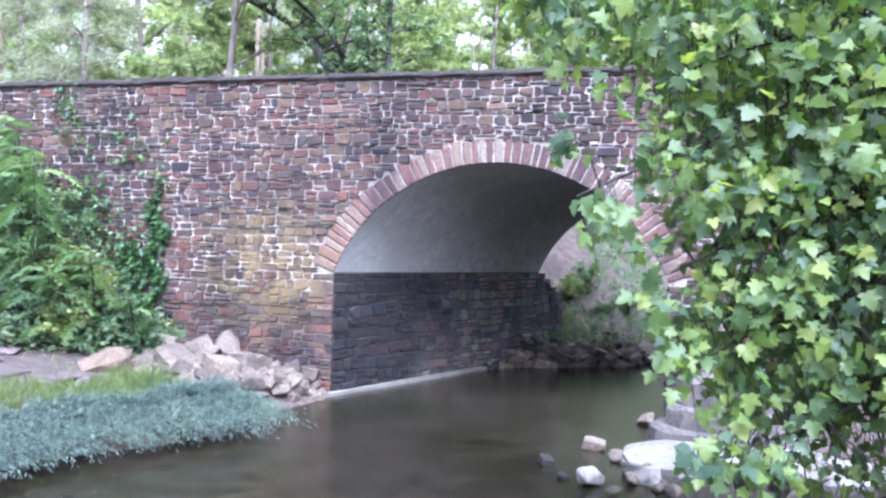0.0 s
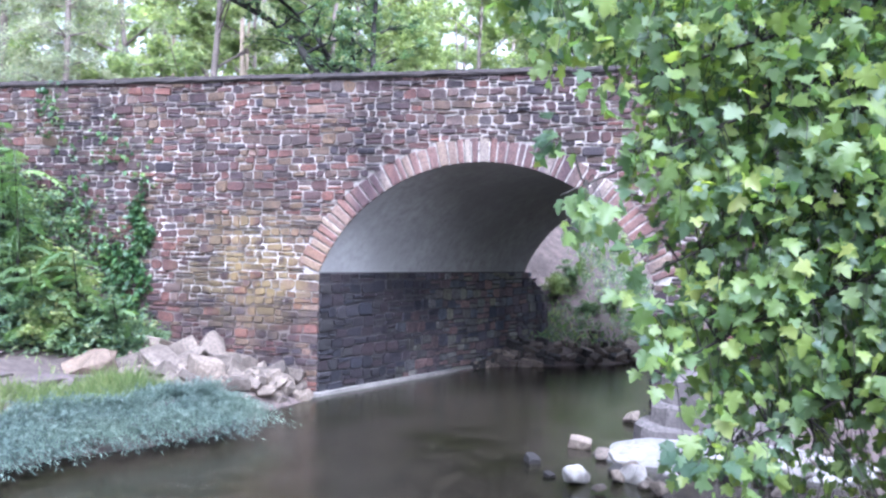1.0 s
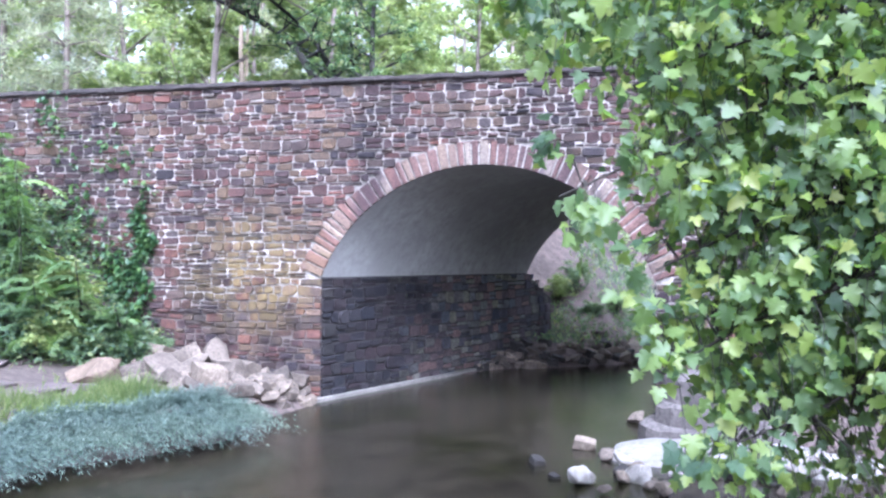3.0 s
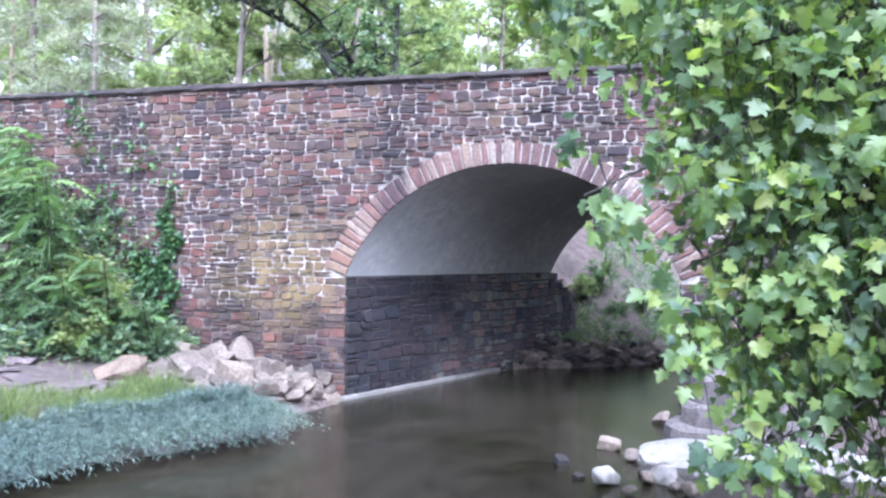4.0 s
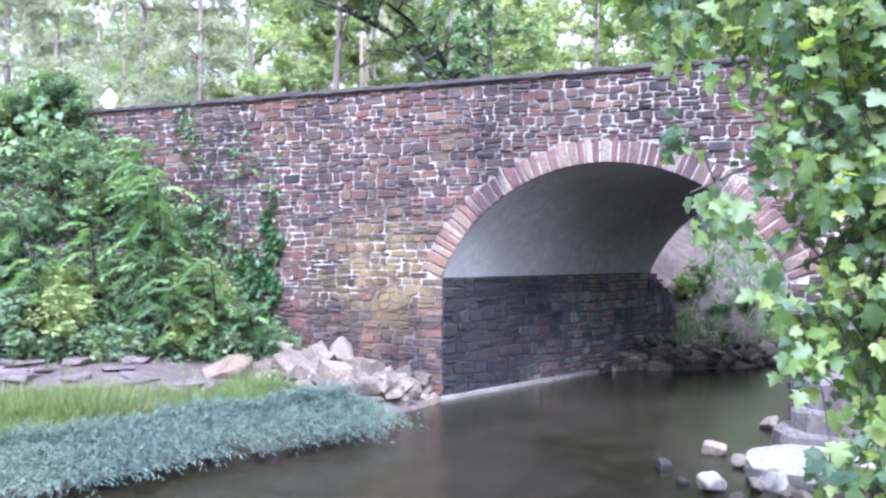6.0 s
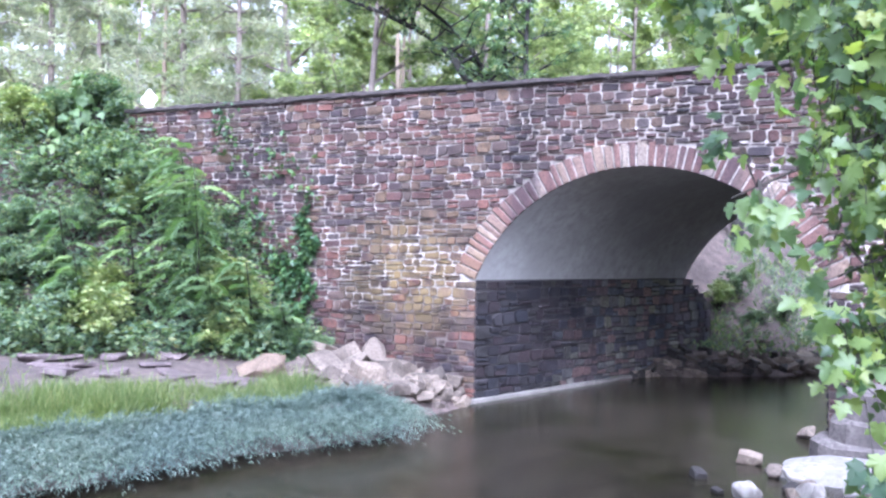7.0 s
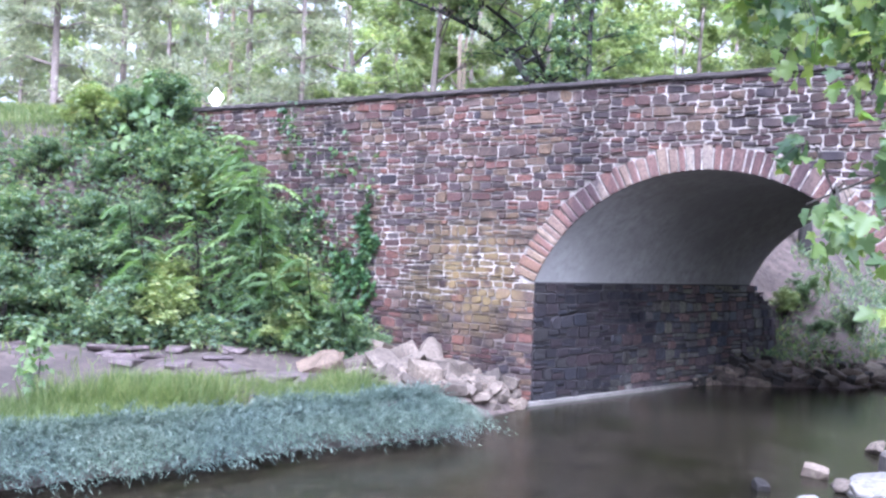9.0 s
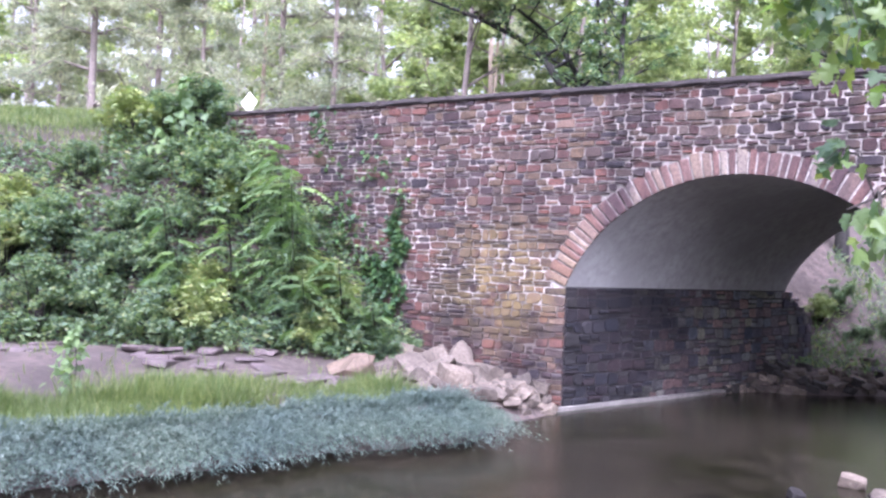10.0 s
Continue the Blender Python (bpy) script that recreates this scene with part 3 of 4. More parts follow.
for i in range(120):
    # a strip of stones along the abutment foot, widening to a heap beyond the far face
    y = r.uniform(18.6, 23.4)
    wall = LEFT + SKEW * (y - FACE) + 0.1
    edge = float(water_left(y)) + 0.1
    x = wall + (edge - wall) * r.random() if y < 21.0 else edge - abs(r.normal(0, 0.7))
    z = float(height(x, y))
    rock((GREY if r.random() < 0.75 else DARK)[i % 5], x, y, max(z, 0.0) + 0.05, r.uniform(0.2, 0.5) * (0.75 if y < 21 else 1.25), r, "flat grey stone on the strip beside the far abutment", "rocks under the arch", 22)


def slab(seed, size, material):
    """A long block broken from bedded stone, with worn arrises."""
    r = np.random.default_rng(seed)
    bm = bmesh.new()
    bmesh.ops.create_cube(bm, size=1)
    bmesh.ops.subdivide_edges(bm, edges=bm.edges[:], cuts=2, use_grid_fill=True)
    for v in bm.verts:
        v.co = Vector([c * s for c, s in zip(v.co, size)]) * (1 - 0.16 * (abs(v.co.x) > 0.4)) + Vector(r.normal(0, 0.03, 3))
    bmesh.ops.bevel(bm, geom=bm.edges[:], offset=0.015, segments=1, affect="EDGES")
    return bm


big = part("boulder", slab(77, (0.86, 0.45, 0.33), tan_rock_mat), tan_rock_mat)
big.location, big.rotation_euler = (-8.6, 11.95, 0.6), (radians(22), radians(-24), radians(36))
tagged(big, "tan slab-like boulder leaning beside the riprap", "boulder")


# ---- plants ----
def tube(verts, faces, pts, radii, sides=6):
    """Adds a tapered limb along points to vertex and face lists."""
    base = len(verts)
    pts = [Vector(p) for p in pts]
    for i, p in enumerate(pts):
        d = (pts[min(i + 1, len(pts) - 1)] - pts[max(i - 1, 0)]).normalized()
        a = d.orthogonal().normalized()
        b = d.cross(a)
        for k in range(sides):
            t = 2 * math.pi * k / sides
            verts.append(tuple(p + (a * math.cos(t) + b * math.sin(t)) * radii[i]))
    for i in range(len(pts) - 1):
        for k in range(sides):
            m, n = base + i * sides, base + (i + 1) * sides
            faces.append((m + k, m + (k + 1) % sides, n + (k + 1) % sides, n + k))


def leaves(r, pts, size, flat=0.5, slim=0.5, along=None):
    """Folded four-cornered leaves at points: vertices and faces. flat: how much they lie level; along: a direction they lean to."""
    pts = np.asarray(pts, float)
    n = len(pts)
    d = r.normal(size=(n, 3))
    d[:, 2] = d[:, 2] * (1 - flat) - 0.25 * flat
    if along is not None:
        d = d * 0.45 + np.asarray(along)
    d /= np.linalg.norm(d, axis=1)[:, None]
    up = r.normal(size=(n, 3)) * 0.55 + np.array([0, 0, 1.0])
    s = np.cross(d, up)
    s /= np.linalg.norm(s, axis=1)[:, None] + 1e-9
    nn = np.cross(s, d)
    l = (size * r.uniform(0.6, 1.3, n))[:, None]
    w = l * slim * 0.5
    v = np.stack([pts, pts + d * l * 0.45 + s * w + nn * w * 0.35, pts + d * l, pts + d * l * 0.45 - s * w + nn * w * 0.35], 1).reshape(-1, 3)
    f = (np.arange(n)[:, None] * 4 + np.arange(4)[None]).tolist()
    return v, f


def clumps(r, centres, spread_by, count, squash=0.8):
    """Points gathered round centres."""
    centres = np.asarray(centres, float)
    i = r.integers(0, len(centres), count)
    off = r.normal(size=(count, 3))
    off = off / np.linalg.norm(off, axis=1)[:, None] * (r.random(count) ** 0.45)[:, None]
    off[:, 2] *= squash
    return centres[i] + off * (np.asarray(spread_by)[i][:, None] if np.ndim(spread_by) else spread_by)


def broad_tree(name, seed, tall, lean=(0, 0), girth=0.22, crown=3.0, low=0.35, count=5200, leaf=0.2, bark=bark_mat, foliage=wood_mat, label="", limbs=16, clad=False, bend=1.5):
    """A woodland tree at the origin: trunk with limbs, and a crown of leaves gathered round the limb ends."""
    r = np.random.default_rng(seed)
    tree = tagged(empty(name), label, "tree", "woodland trees")
    verts, faces, ends = [], [], []
    n = 8
    spine = [Vector((lean[0] * (i / n) ** bend * tall + 0.12 * math.sin(i * 1.3 + seed), lean[1] * (i / n) * tall + 0.12 * math.cos(i * 1.7 + seed), tall * i / n)) for i in range(n + 1)]
    spine[0] = Vector((0, 0, -0.3))
    tube(verts, faces, spine, [girth * (1.25 if i == 0 else 1 - 0.85 * i / n) for i in range(n + 1)], 8)
    for k in range(limbs):
        t = low + (0.97 - low) * (k + r.random()) / limbs
        i = min(int(t * n), n - 1)
        p = spine[i].lerp(spine[i + 1], t * n - i)
        a = r.uniform(0, 2 * math.pi)
        reach = crown * (0.45 + 0.75 * math.sin(math.pi * min(1, (t - low) / (1 - low) * 0.85 + 0.12))) * r.uniform(0.7, 1.15)
        d = Vector((math.cos(a), math.sin(a), r.uniform(0.1, 0.6)))
        q = [p + d * reach * s + Vector((0, 0, 0.25 * reach * s * s)) + Vector(r.normal(0, 0.05 * reach, 3)) * (s > 0) for s in (0, 0.35, 0.7, 1.0)]
        g = girth * (1 - 0.8 * t) * 0.5
        tube(verts, faces, q, [g, g * 0.7, g * 0.4, g * 0.12], 5)
        ends += [q[2], q[3], (q[1] + q[2]) / 2 + Vector(r.normal(0, 0.3, 3))]
        for _ in range(2):
            e = q[2] + Vector(r.normal(0, 0.35 * crown * 0.6, 3))
            tube(verts, faces, [q[1], (q[1] + e) / 2 + Vector((0, 0, 0.1)), e], [g * 0.5, g * 0.3, g * 0.08], 4)
            ends.append(e)
    if clad:
        ends += [spine[i].lerp(spine[i + 1], k) for i in range(1, 6) for k in (0, 0.5)]
    raw("trunk", verts, faces, bark, tree, smooth=True)
    v, f = leaves(r, clumps(r, ends, r.uniform(0.3, 0.62, len(ends)) * crown * 0.36, count, 0.6), leaf, 0.6, 0.62)
    tagged(raw("crown", v, f, foliage, tree), kind="stuff")
    return tree


def pine(name, seed, tall, crown=2.6, count=5200, low=0.25, label=""):
    """A pine: straight pale trunk, whorls of level boughs with fans of needles."""
    r = np.random.default_rng(seed)
    tree = tagged(empty(name), label, "tree", "woodland trees")
    verts, faces, pts = [], [], []
    tube(verts, faces, [(0, 0, -0.3), (0.06, 0.03, tall * 0.5), (0, 0, tall)], [0.15, 0.11, 0.03], 7)
    k = 0
    z = tall * low
    while z < tall * 0.98:
        reach = crown * (1 - 0.75 * ((z / tall - low) / (1 - low)) ** 1.5) * r.uniform(0.75, 1.1)
        for j in range(r.integers(4, 6)):
            a = r.uniform(0, 2 * math.pi)
            d = Vector((math.cos(a), math.sin(a), 0))
            e = Vector((0, 0, z)) + d * reach * r.uniform(0.75, 1.1) + Vector((0, 0, -0.12 * reach + r.normal(0, 0.15)))
            m = Vector((0, 0, z)) + d * reach * 0.5 + Vector((0, 0, 0.12 * reach))
            tube(verts, faces, [(0, 0, z), m, e], [0.045, 0.03, 0.01], 4)
            for s in np.linspace(0.3, 1, 6):
                c = Vector((0, 0, z)).lerp(m, s * 2) if s < 0.5 else m.lerp(e, s * 2 - 1)
                pts.append(c + d.cross(Vector((0, 0, 1))) * r.normal(0, 0.3))
        z += tall * r.uniform(0.05, 0.075)
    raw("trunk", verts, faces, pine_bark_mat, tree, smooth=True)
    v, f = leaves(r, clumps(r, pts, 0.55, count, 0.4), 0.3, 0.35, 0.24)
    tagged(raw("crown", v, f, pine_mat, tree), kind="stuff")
    return tree


def plant(tree, x, y, scale=1.0, turn=0.0, z=None):
    tree.location = (x, y, float(height(x, y)) if z is None else z)
    tree.scale = (scale,) * 3
    tree.rotation_euler = (0, 0, radians(turn))
    return tree


def reset_parents(tree):
    for o in tree.children:
        o.matrix_parent_inverse = Matrix()


WOODS = []
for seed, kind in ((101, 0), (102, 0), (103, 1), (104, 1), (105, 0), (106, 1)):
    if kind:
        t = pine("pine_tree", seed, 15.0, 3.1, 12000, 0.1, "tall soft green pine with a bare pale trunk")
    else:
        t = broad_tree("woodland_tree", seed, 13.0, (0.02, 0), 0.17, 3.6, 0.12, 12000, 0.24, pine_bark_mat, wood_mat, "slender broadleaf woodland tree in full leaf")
    reset_parents(t)
    WOODS.append(t)
r = np.random.default_rng(55)
first = set()
spots = []
for row, (dist, gap) in enumerate(((30, 4.0), (38, 4.6), (49, 5.4), (63, 6.4))):
    # rows of woodland beyond the road, following the arc that the valley opens to
    a = -62.0
    while a < 30:
        d = dist + r.uniform(-2.5, 2.5)
        x, y = d * math.sin(radians(a)), d * math.cos(radians(a))
        a += math.degrees(gap / dist) * r.uniform(0.75, 1.25)
        wide = 1.0 if y < 33 else 0.0
        if y > 17 and (wide == 0 or not water_left(y) - 8 < x < water_right(y) + 8):
            if row < 3 or x > -9:
                spots.append((x, y, row))
for x, y, row in spots:
    pines = (x < -14 and r.random() < 0.75) or r.random() < 0.15
    pick = int(r.choice([2, 3, 5] if pines else [0, 1, 4]))
    s, turn = r.uniform(0.85, 1.25), r.uniform(0, 360)
    if pick in first:
        copy_thing(WOODS[pick], Matrix.Translation((x, y, float(height(x, y)))) @ pose(0, 0, 0, 0, 0, turn) @ Matrix.Diagonal((s, s, s, 1)) @ Matrix.Diagonal((*[1 / v for v in WOODS[pick].scale], 1)))
    else:
        plant(WOODS[pick], x, y, s, turn)
        first.add(pick)



def far_woods():
    """The wood's depth behind the trees that stand apart: crowns massed on crowns, with chinks of sky."""
    r = np.random.default_rng(57)
    centres, sizes = [], []
    verts, faces = [], []
    for d, gap in ((74, 4.2), (86, 4.6), (98, 5.2)):
        a = -66.0
        while a < 34:
            a += math.degrees(gap / d) * r.uniform(0.7, 1.3)
            q = d + r.uniform(-4, 4)
            x, y = q * math.sin(radians(a)), q * math.cos(radians(a))
            z0 = float(height(x, y))
            tall = r.uniform(20, 31)
            tube(verts, faces, [(x, y, z0 - 0.5), (x + r.normal(0, 0.4), y, z0 + tall * 0.9)], [0.28, 0.08], 5)
            for _ in range(22):
                t = r.uniform(0.04, 1.0)
                reach = 3.4 * (0.5 + 0.6 * math.sin(math.pi * min(1, 0.15 + t * 0.8)))
                g, w = r.uniform(0, 6.28), reach * r.random() ** 0.5
                centres.append((x + w * math.cos(g), y + w * math.sin(g), z0 + t * tall))
                sizes.append(r.uniform(0.8, 1.9))
    wood = tagged(empty("far_woods"), "mixed woodland closing the valley behind the road, haze painted into its leaf colour", "woodland", kind="stuff")
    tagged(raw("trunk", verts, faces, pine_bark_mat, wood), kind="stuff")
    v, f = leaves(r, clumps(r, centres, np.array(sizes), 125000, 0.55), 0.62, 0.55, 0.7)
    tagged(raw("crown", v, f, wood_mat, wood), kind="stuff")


far_woods()

# the dark trees leaning and standing behind the far parapet
leaner = broad_tree("leaning_tree", 120, 7.0, (-0.85, 0.05), 0.25, 1.6, 0.4, 4200, 0.13, bark_mat, shrub_mat, "dark leaning tree arching over the far parapet", 20, True, 3.0)
reset_parents(leaner)
plant(leaner, -8.7, 23.4, 1.0, 0, 4.4)
fork = broad_tree("leaning_tree", 121, 7.5, (-0.62, 0.03), 0.17, 1.4, 0.25, 2000, 0.13, bark_mat, shrub_mat, "slimmer dark tree leaning beside the larger one", 14, True, 2.4)
reset_parents(fork)
plant(fork, -8.2, 23.7, 1.0, 0, 4.4)
for i, (x, y, h) in enumerate(((-8.4, 23.9, 9.0), (-7.6, 23.3, 8.5))):
    t = broad_tree("ivy_clad_tree", 130 + i, h, (-0.04 + 0.04 * i, 0.02), 0.15, 1.3, 0.06, 4000, 0.14, bark_mat, shrub_mat, "dark upright tree wrapped in leaves behind the bridge", 16, True)
    reset_parents(t)
    plant(t, x, y, 1.0, 0, 4.2)
for x, y, h, g in ((-15.2, 30.0, 12, 0.17), (-18.2, 30.0, 9, 0.16), (-15.7, 31.5, 12, 0.12), (-25.5, 28.0, 13, 0.16)):
    t = broad_tree("bare_trunked_tree", int(h * 10 + g * 100), h, (0.0, 0), g, 1.6, 0.72, 900, 0.2, pale_bark_mat, wood_mat, "tree with a bare sunlit tan trunk", 6)
    reset_parents(t)
    plant(t, x, y)


def shrub(name, seed, radius, tall, count, leaf, foliage, label, slim=0.5, category="shrub"):
    r = np.random.default_rng(seed)
    bush = tagged(empty(name), label, category, "bank shrubs")
    verts, faces, ends = [], [], []
    for k in range(16):
        a, q = r.uniform(0, 2 * math.pi), r.uniform(0.2, 1.0)
        top = Vector((math.cos(a) * radius * q, math.sin(a) * radius * q, tall * (1.08 - 0.55 * q * q) * r.uniform(0.75, 1.1)))
        m = top * 0.5 + Vector((0, 0, 0.15 * tall))
        tube(verts, faces, [(0, 0, -0.2), m, top], [0.022, 0.014, 0.004], 4)
        ends += [top, (m + top) / 2, m + Vector(r.normal(0, 0.2, 3)), top * 0.8 + Vector(r.normal(0, 0.18, 3))]
    raw("stem", verts, faces, twig_mat, bush)
    v, f = leaves(r, clumps(r, ends, r.uniform(0.2, 0.42, len(ends)) * radius * 0.62, count, 0.7), leaf, 0.7, slim)
    tagged(raw("foliage", v, f, foliage, bush), kind="stuff")
    for o in bush.children:
        o.matrix_parent_inverse = Matrix()
    return bush


SHRUBS = [shrub("shrub", 200 + i, 1.0, h, 3600, lf, pale_shrub_mat if i == 1 else shrub_mat, "dense green shrub on the overgrown bank", sl) for i, (h, lf, sl) in enumerate(((1.5, 0.11, 0.5), (1.3, 0.14, 0.42), (1.7, 0.1, 0.6), (1.2, 0.12, 0.5)))]
r = np.random.default_rng(61)
placed = 0
for across in np.arange(0.35, 4.3, 0.72):
    for run in np.arange(-9.5, 8.3, 1.05):
        u, k = run + r.uniform(-0.35, 0.35), r.uniform(0.62, 1.0)
        c = across + r.uniform(-0.25, 0.25)
        x, y = -15 + (6 * u - 4 * c) / 7.21, 9 + (4 * u + 6 * c) / 7.21
        if y > 13.3 or (x < -15.8 and across > 2.4):
            continue
        if across > 2.5:
            k *= 0.7
        m = Matrix.Translation((x, y, float(height(x, y)) - 0.1)) @ pose(0, 0, 0, 0, 0, r.uniform(0, 360)) @ Matrix.Diagonal((k, k, k, 1))
        if placed < 4:
            SHRUBS[placed].matrix_basis = m
        else:
            b = SHRUBS[placed % 4]
            copy_thing(b, m @ Matrix.Diagonal((*[1 / v for v in b.scale], 1)))
        placed += 1
for x, y, k in ((-9.3, 13.2, 0.75), (-8.7, 13.35, 0.55), (-10.2, 13.1, 0.95), (-11.0, 13.2, 1.0), (-12.0, 13.1, 1.1), (-13.0, 12.9, 1.1), (-9.9, 12.6, 0.7), (-14.1, 13.3, 0.95), (-14.8, 13.0, 0.9), (-14.5, 13.9, 0.8), (-15.4, 12.6, 0.8)):
    b = SHRUBS[placed % 4]
    placed += 1
    copy_thing(b, Matrix.Translation((x, y, float(height(x, y)) - 0.1)) @ pose(0, 0, 0, 0, 0, r.uniform(0, 360)) @ Matrix.Diagonal((k, k, k, 1)) @ Matrix.Diagonal((*[1 / v for v in b.scale], 1)))


# the far bank seen through the arch
post_tree = broad_tree("streamside_tree", 140, 8.0, (0.02, 0.02), 0.19, 1.6, 0.5, 900, 0.16, bark_mat, ivy_mat, "dark trunked tree standing on the far creek bank", 16)
reset_parents(post_tree)
plant(post_tree, -1.95, 26.6)
# undergrowth along the foot of the woods and the far bank
r = np.random.default_rng(71)
far_spots = [(-3.1, 25.6, 0.85), (-2.6, 26.4, 0.8), (-1.75, 24.2, 0.6), (-1.25, 23.6, 0.42), (-3.6, 26.8, 0.8), (-2.2, 23.6, 0.55), (-0.6, 24.6, 0.5)]
for i in range(60):
    x = r.uniform(-34, 12)
    far_spots.append((x, r.uniform(22.5, 28.5), r.uniform(1.1, 2.0)))
for i in range(26):
    y = r.uniform(21.8, 31)
    far_spots.append((water_left(y) - r.uniform(0.5, 4.0), y, r.uniform(0.45, 0.9)))
for i in range(12):
    y = r.uniform(21.8, 31)
    far_spots.append((water_right(y) + r.uniform(0.5, 4.0), y, r.uniform(0.6, 1.1)))
for i, (x, y, k) in enumerate(far_spots):
    if water_left(y) - 0.3 < x < water_right(y) + 0.3:
        continue
    if i > 6 and -5.5 < x < 9:
        continue
    b = SHRUBS[i % 4]
    copy_thing(b, Matrix.Translation((x, y, float(height(x, y)) - 0.1)) @ pose(0, 0, 0, 0, 0, r.uniform(0, 360)) @ Matrix.Diagonal((k, k, k, 1)) @ Matrix.Diagonal((*[1 / v for v in b.scale], 1)))


def scatter(name, seed, count, x0, x1, y0, y1, keep, size, lift, foliage, label, flat=0.6, slim=0.5, along=None, category="grass", group=""):
    """Uncounted small growth over a stretch of ground."""
    r = np.random.default_rng(seed)
    x, y = r.uniform(x0, x1, count), r.uniform(y0, y1, count)
    ok = keep(x, y, r.random(count))
    x, y = x[ok], y[ok]
    z = height(x, y) + r.uniform(0, 1, len(x)) * lift(x, y)
    v, f = leaves(r, np.stack([x, y, z], 1), size, flat, slim, along)
    tagged(raw(name, v, f, foliage), label, category, kind="stuff")


def slope(x, y):
    return (-(x + 15) * 4 + (y - 9) * 6) / 7.21


def patchy(x, y, f=1.0):
    return 0.5 + 0.25 * np.sin(x * 1.7 * f + 1.3 * np.sin(y * 1.1 * f)) + 0.25 * np.sin(y * 2.3 * f + 1.1 * np.sin(x * 1.9 * f + 2))


scatter("ground_cover", 81, 110000, -24, -8.3, 4.0, 14.6, lambda x, y, q: (slope(x, y) > -0.35) & (slope(x, y) < np.where(x < -15.6, 2.7, 4.5)) & (x < -8.4), 0.15,
        lambda x, y: 0.4 + 0.2 * patchy(x, y), shrub_mat, "leafy ground cover over the bank slope", category="ground cover")
scatter("woodland_floor", 82, 60000, -45, 25, 21.5, 60, lambda x, y, q: ~((water_left(y) - 6 < x) & (x < water_right(y) + 6) & (y < 34)), 0.3,
        lambda x, y: 0.5 + 0 * x, wood_mat, "leafy woodland undergrowth", category="undergrowth")
scatter("verge_grass", 83, 60000, -28, -15.0, 7.5, 17, lambda x, y, q: slope(x, y) > 2.7, 0.2, lambda x, y: 0.03 + 0 * x, grass_mat,
        "bright mown grass along the road verge", 0.2, 0.1, (0, 0, 1.2))
scatter("bank_grass", 84, 150000, -12.5, -6.6, 4.5, 11.3,
        lambda x, y, q: (water_left(y) - x > 0.72 + 0.25 * patchy(x, y, 3)) & (water_left(y) - x < 2.2 + 0.9 * patchy(x, y)) & (q < np.clip(3.4 * patchy(x, y, 0.62) - 0.75, 0.015, 0.9)), 0.26, lambda x, y: 0.06 + 0 * x, grass_mat,
        "fresh green grass tufts on the muddy bank", 0.2, 0.03, (0.1, -0.1, 0.62))
scatter("sparse_grass", 86, 2600, -16, -7.5, 5, 13, lambda x, y, q: (slope(x, y) < 0) & (water_left(y) - x > 2.2) & (q < patchy(x, y, 2.0) ** 3), 0.2, lambda x, y: 0.03 + 0 * x, grass_mat,
        "thin grass wisps on bare mud", 0.2, 0.08, (0, 0, 1.2))

scatter("far_bank_grass", 87, 60000, -8, 9, 20.95, 33, lambda x, y, q: ((water_left(y) - x > 0.9) & (water_left(y) - x < 2.6 + patchy(x, y)) | (x - water_right(y) > 0.3) & (x - water_right(y) < 4)) & (q < patchy(x, y) + 0.1), 0.17,
        lambda x, y: 0.2 + 0 * x, shrub_mat, "green grass and weeds on the far creek bank", 0.4, 0.25, (0, 0, 0.5))


def weed_strip():
    """Blue-green weeds massed along the water's edge, arching out and trailing over the cut bank."""
    r = np.random.default_rng(85)
    n = 6200
    y = r.uniform(2.5, 11.35, n)
    d = r.uniform(-0.16, 1.0, n) * np.interp(y, [3, 6, 8.6, 9.5, 10.3, 11.1, 11.4], [1.0, 0.75, 0.58, 0.8, 0.95, 0.55, 0.3])
    x = water_left(y) - d
    keep = patchy(x, y, 1.4) + 0.6 * patchy(x, y, 4.3) + r.uniform(-0.15, 0.3, n) > np.interp(d, [-0.1, 0.3, 1.0], [0.45, 0.3, 0.5]) - 0.4 * ((y > 8.6) & (y < 10.1))
    x, y, d = x[keep], y[keep], d[keep]
    n = len(x)
    h = 0.72 * (0.24 + 0.2 * patchy(x, y, 1.6) + 0.16 * patchy(x, y, 4.1)) * (0.55 + 0.45 * r.random(n) + 0.5 * patchy(x, y, 5.2)) * np.interp(d, [-0.1, 0.15, 0.7, 1.1], [0.7, 1.0, 0.75, 0.45]) * np.interp(y, [8, 9.6, 11, 11.4], [0.8, 0.8, 0.8, 0.6])
    tuft = patchy(x, y, 5.2)
    pts, dirs = [], []
    for i in range(n):
        out = np.array([1.0, -0.35, 0]) * float(np.interp(d[i], [0, 0.7], [0.32, 0.06])) + np.array([*r.normal(0, 0.1, 2), 0])
        base = np.array([x[i], y[i], max(float(np.interp(d[i], [-0.1, 0.55], [0.2, 0.42])), float(height(x[i], y[i])))])
        for s in r.uniform(0.1, 1.0, 26):
            pts.append(base + np.array([0, 0, h[i]]) * (s - float(np.interp(d[i], [0.0, 0.2, 0.6], [1.15, 0.75, 0.0])) * s ** 3) + out * s * s * (1.0 + 1.3 * tuft[i]))
            dirs.append(out * 1.2 + np.array([0, 0, 0.5 - 0.9 * s * (d[i] < 0.5)]))
    v, f = leaves(r, pts, 0.07, 0.3, 0.13, np.array(dirs))
    tagged(raw("waterside_weed", v, f, weed_mat), "blue-green feathery weeds trailing over the water's edge", "weed", kind="stuff")


weed_strip()


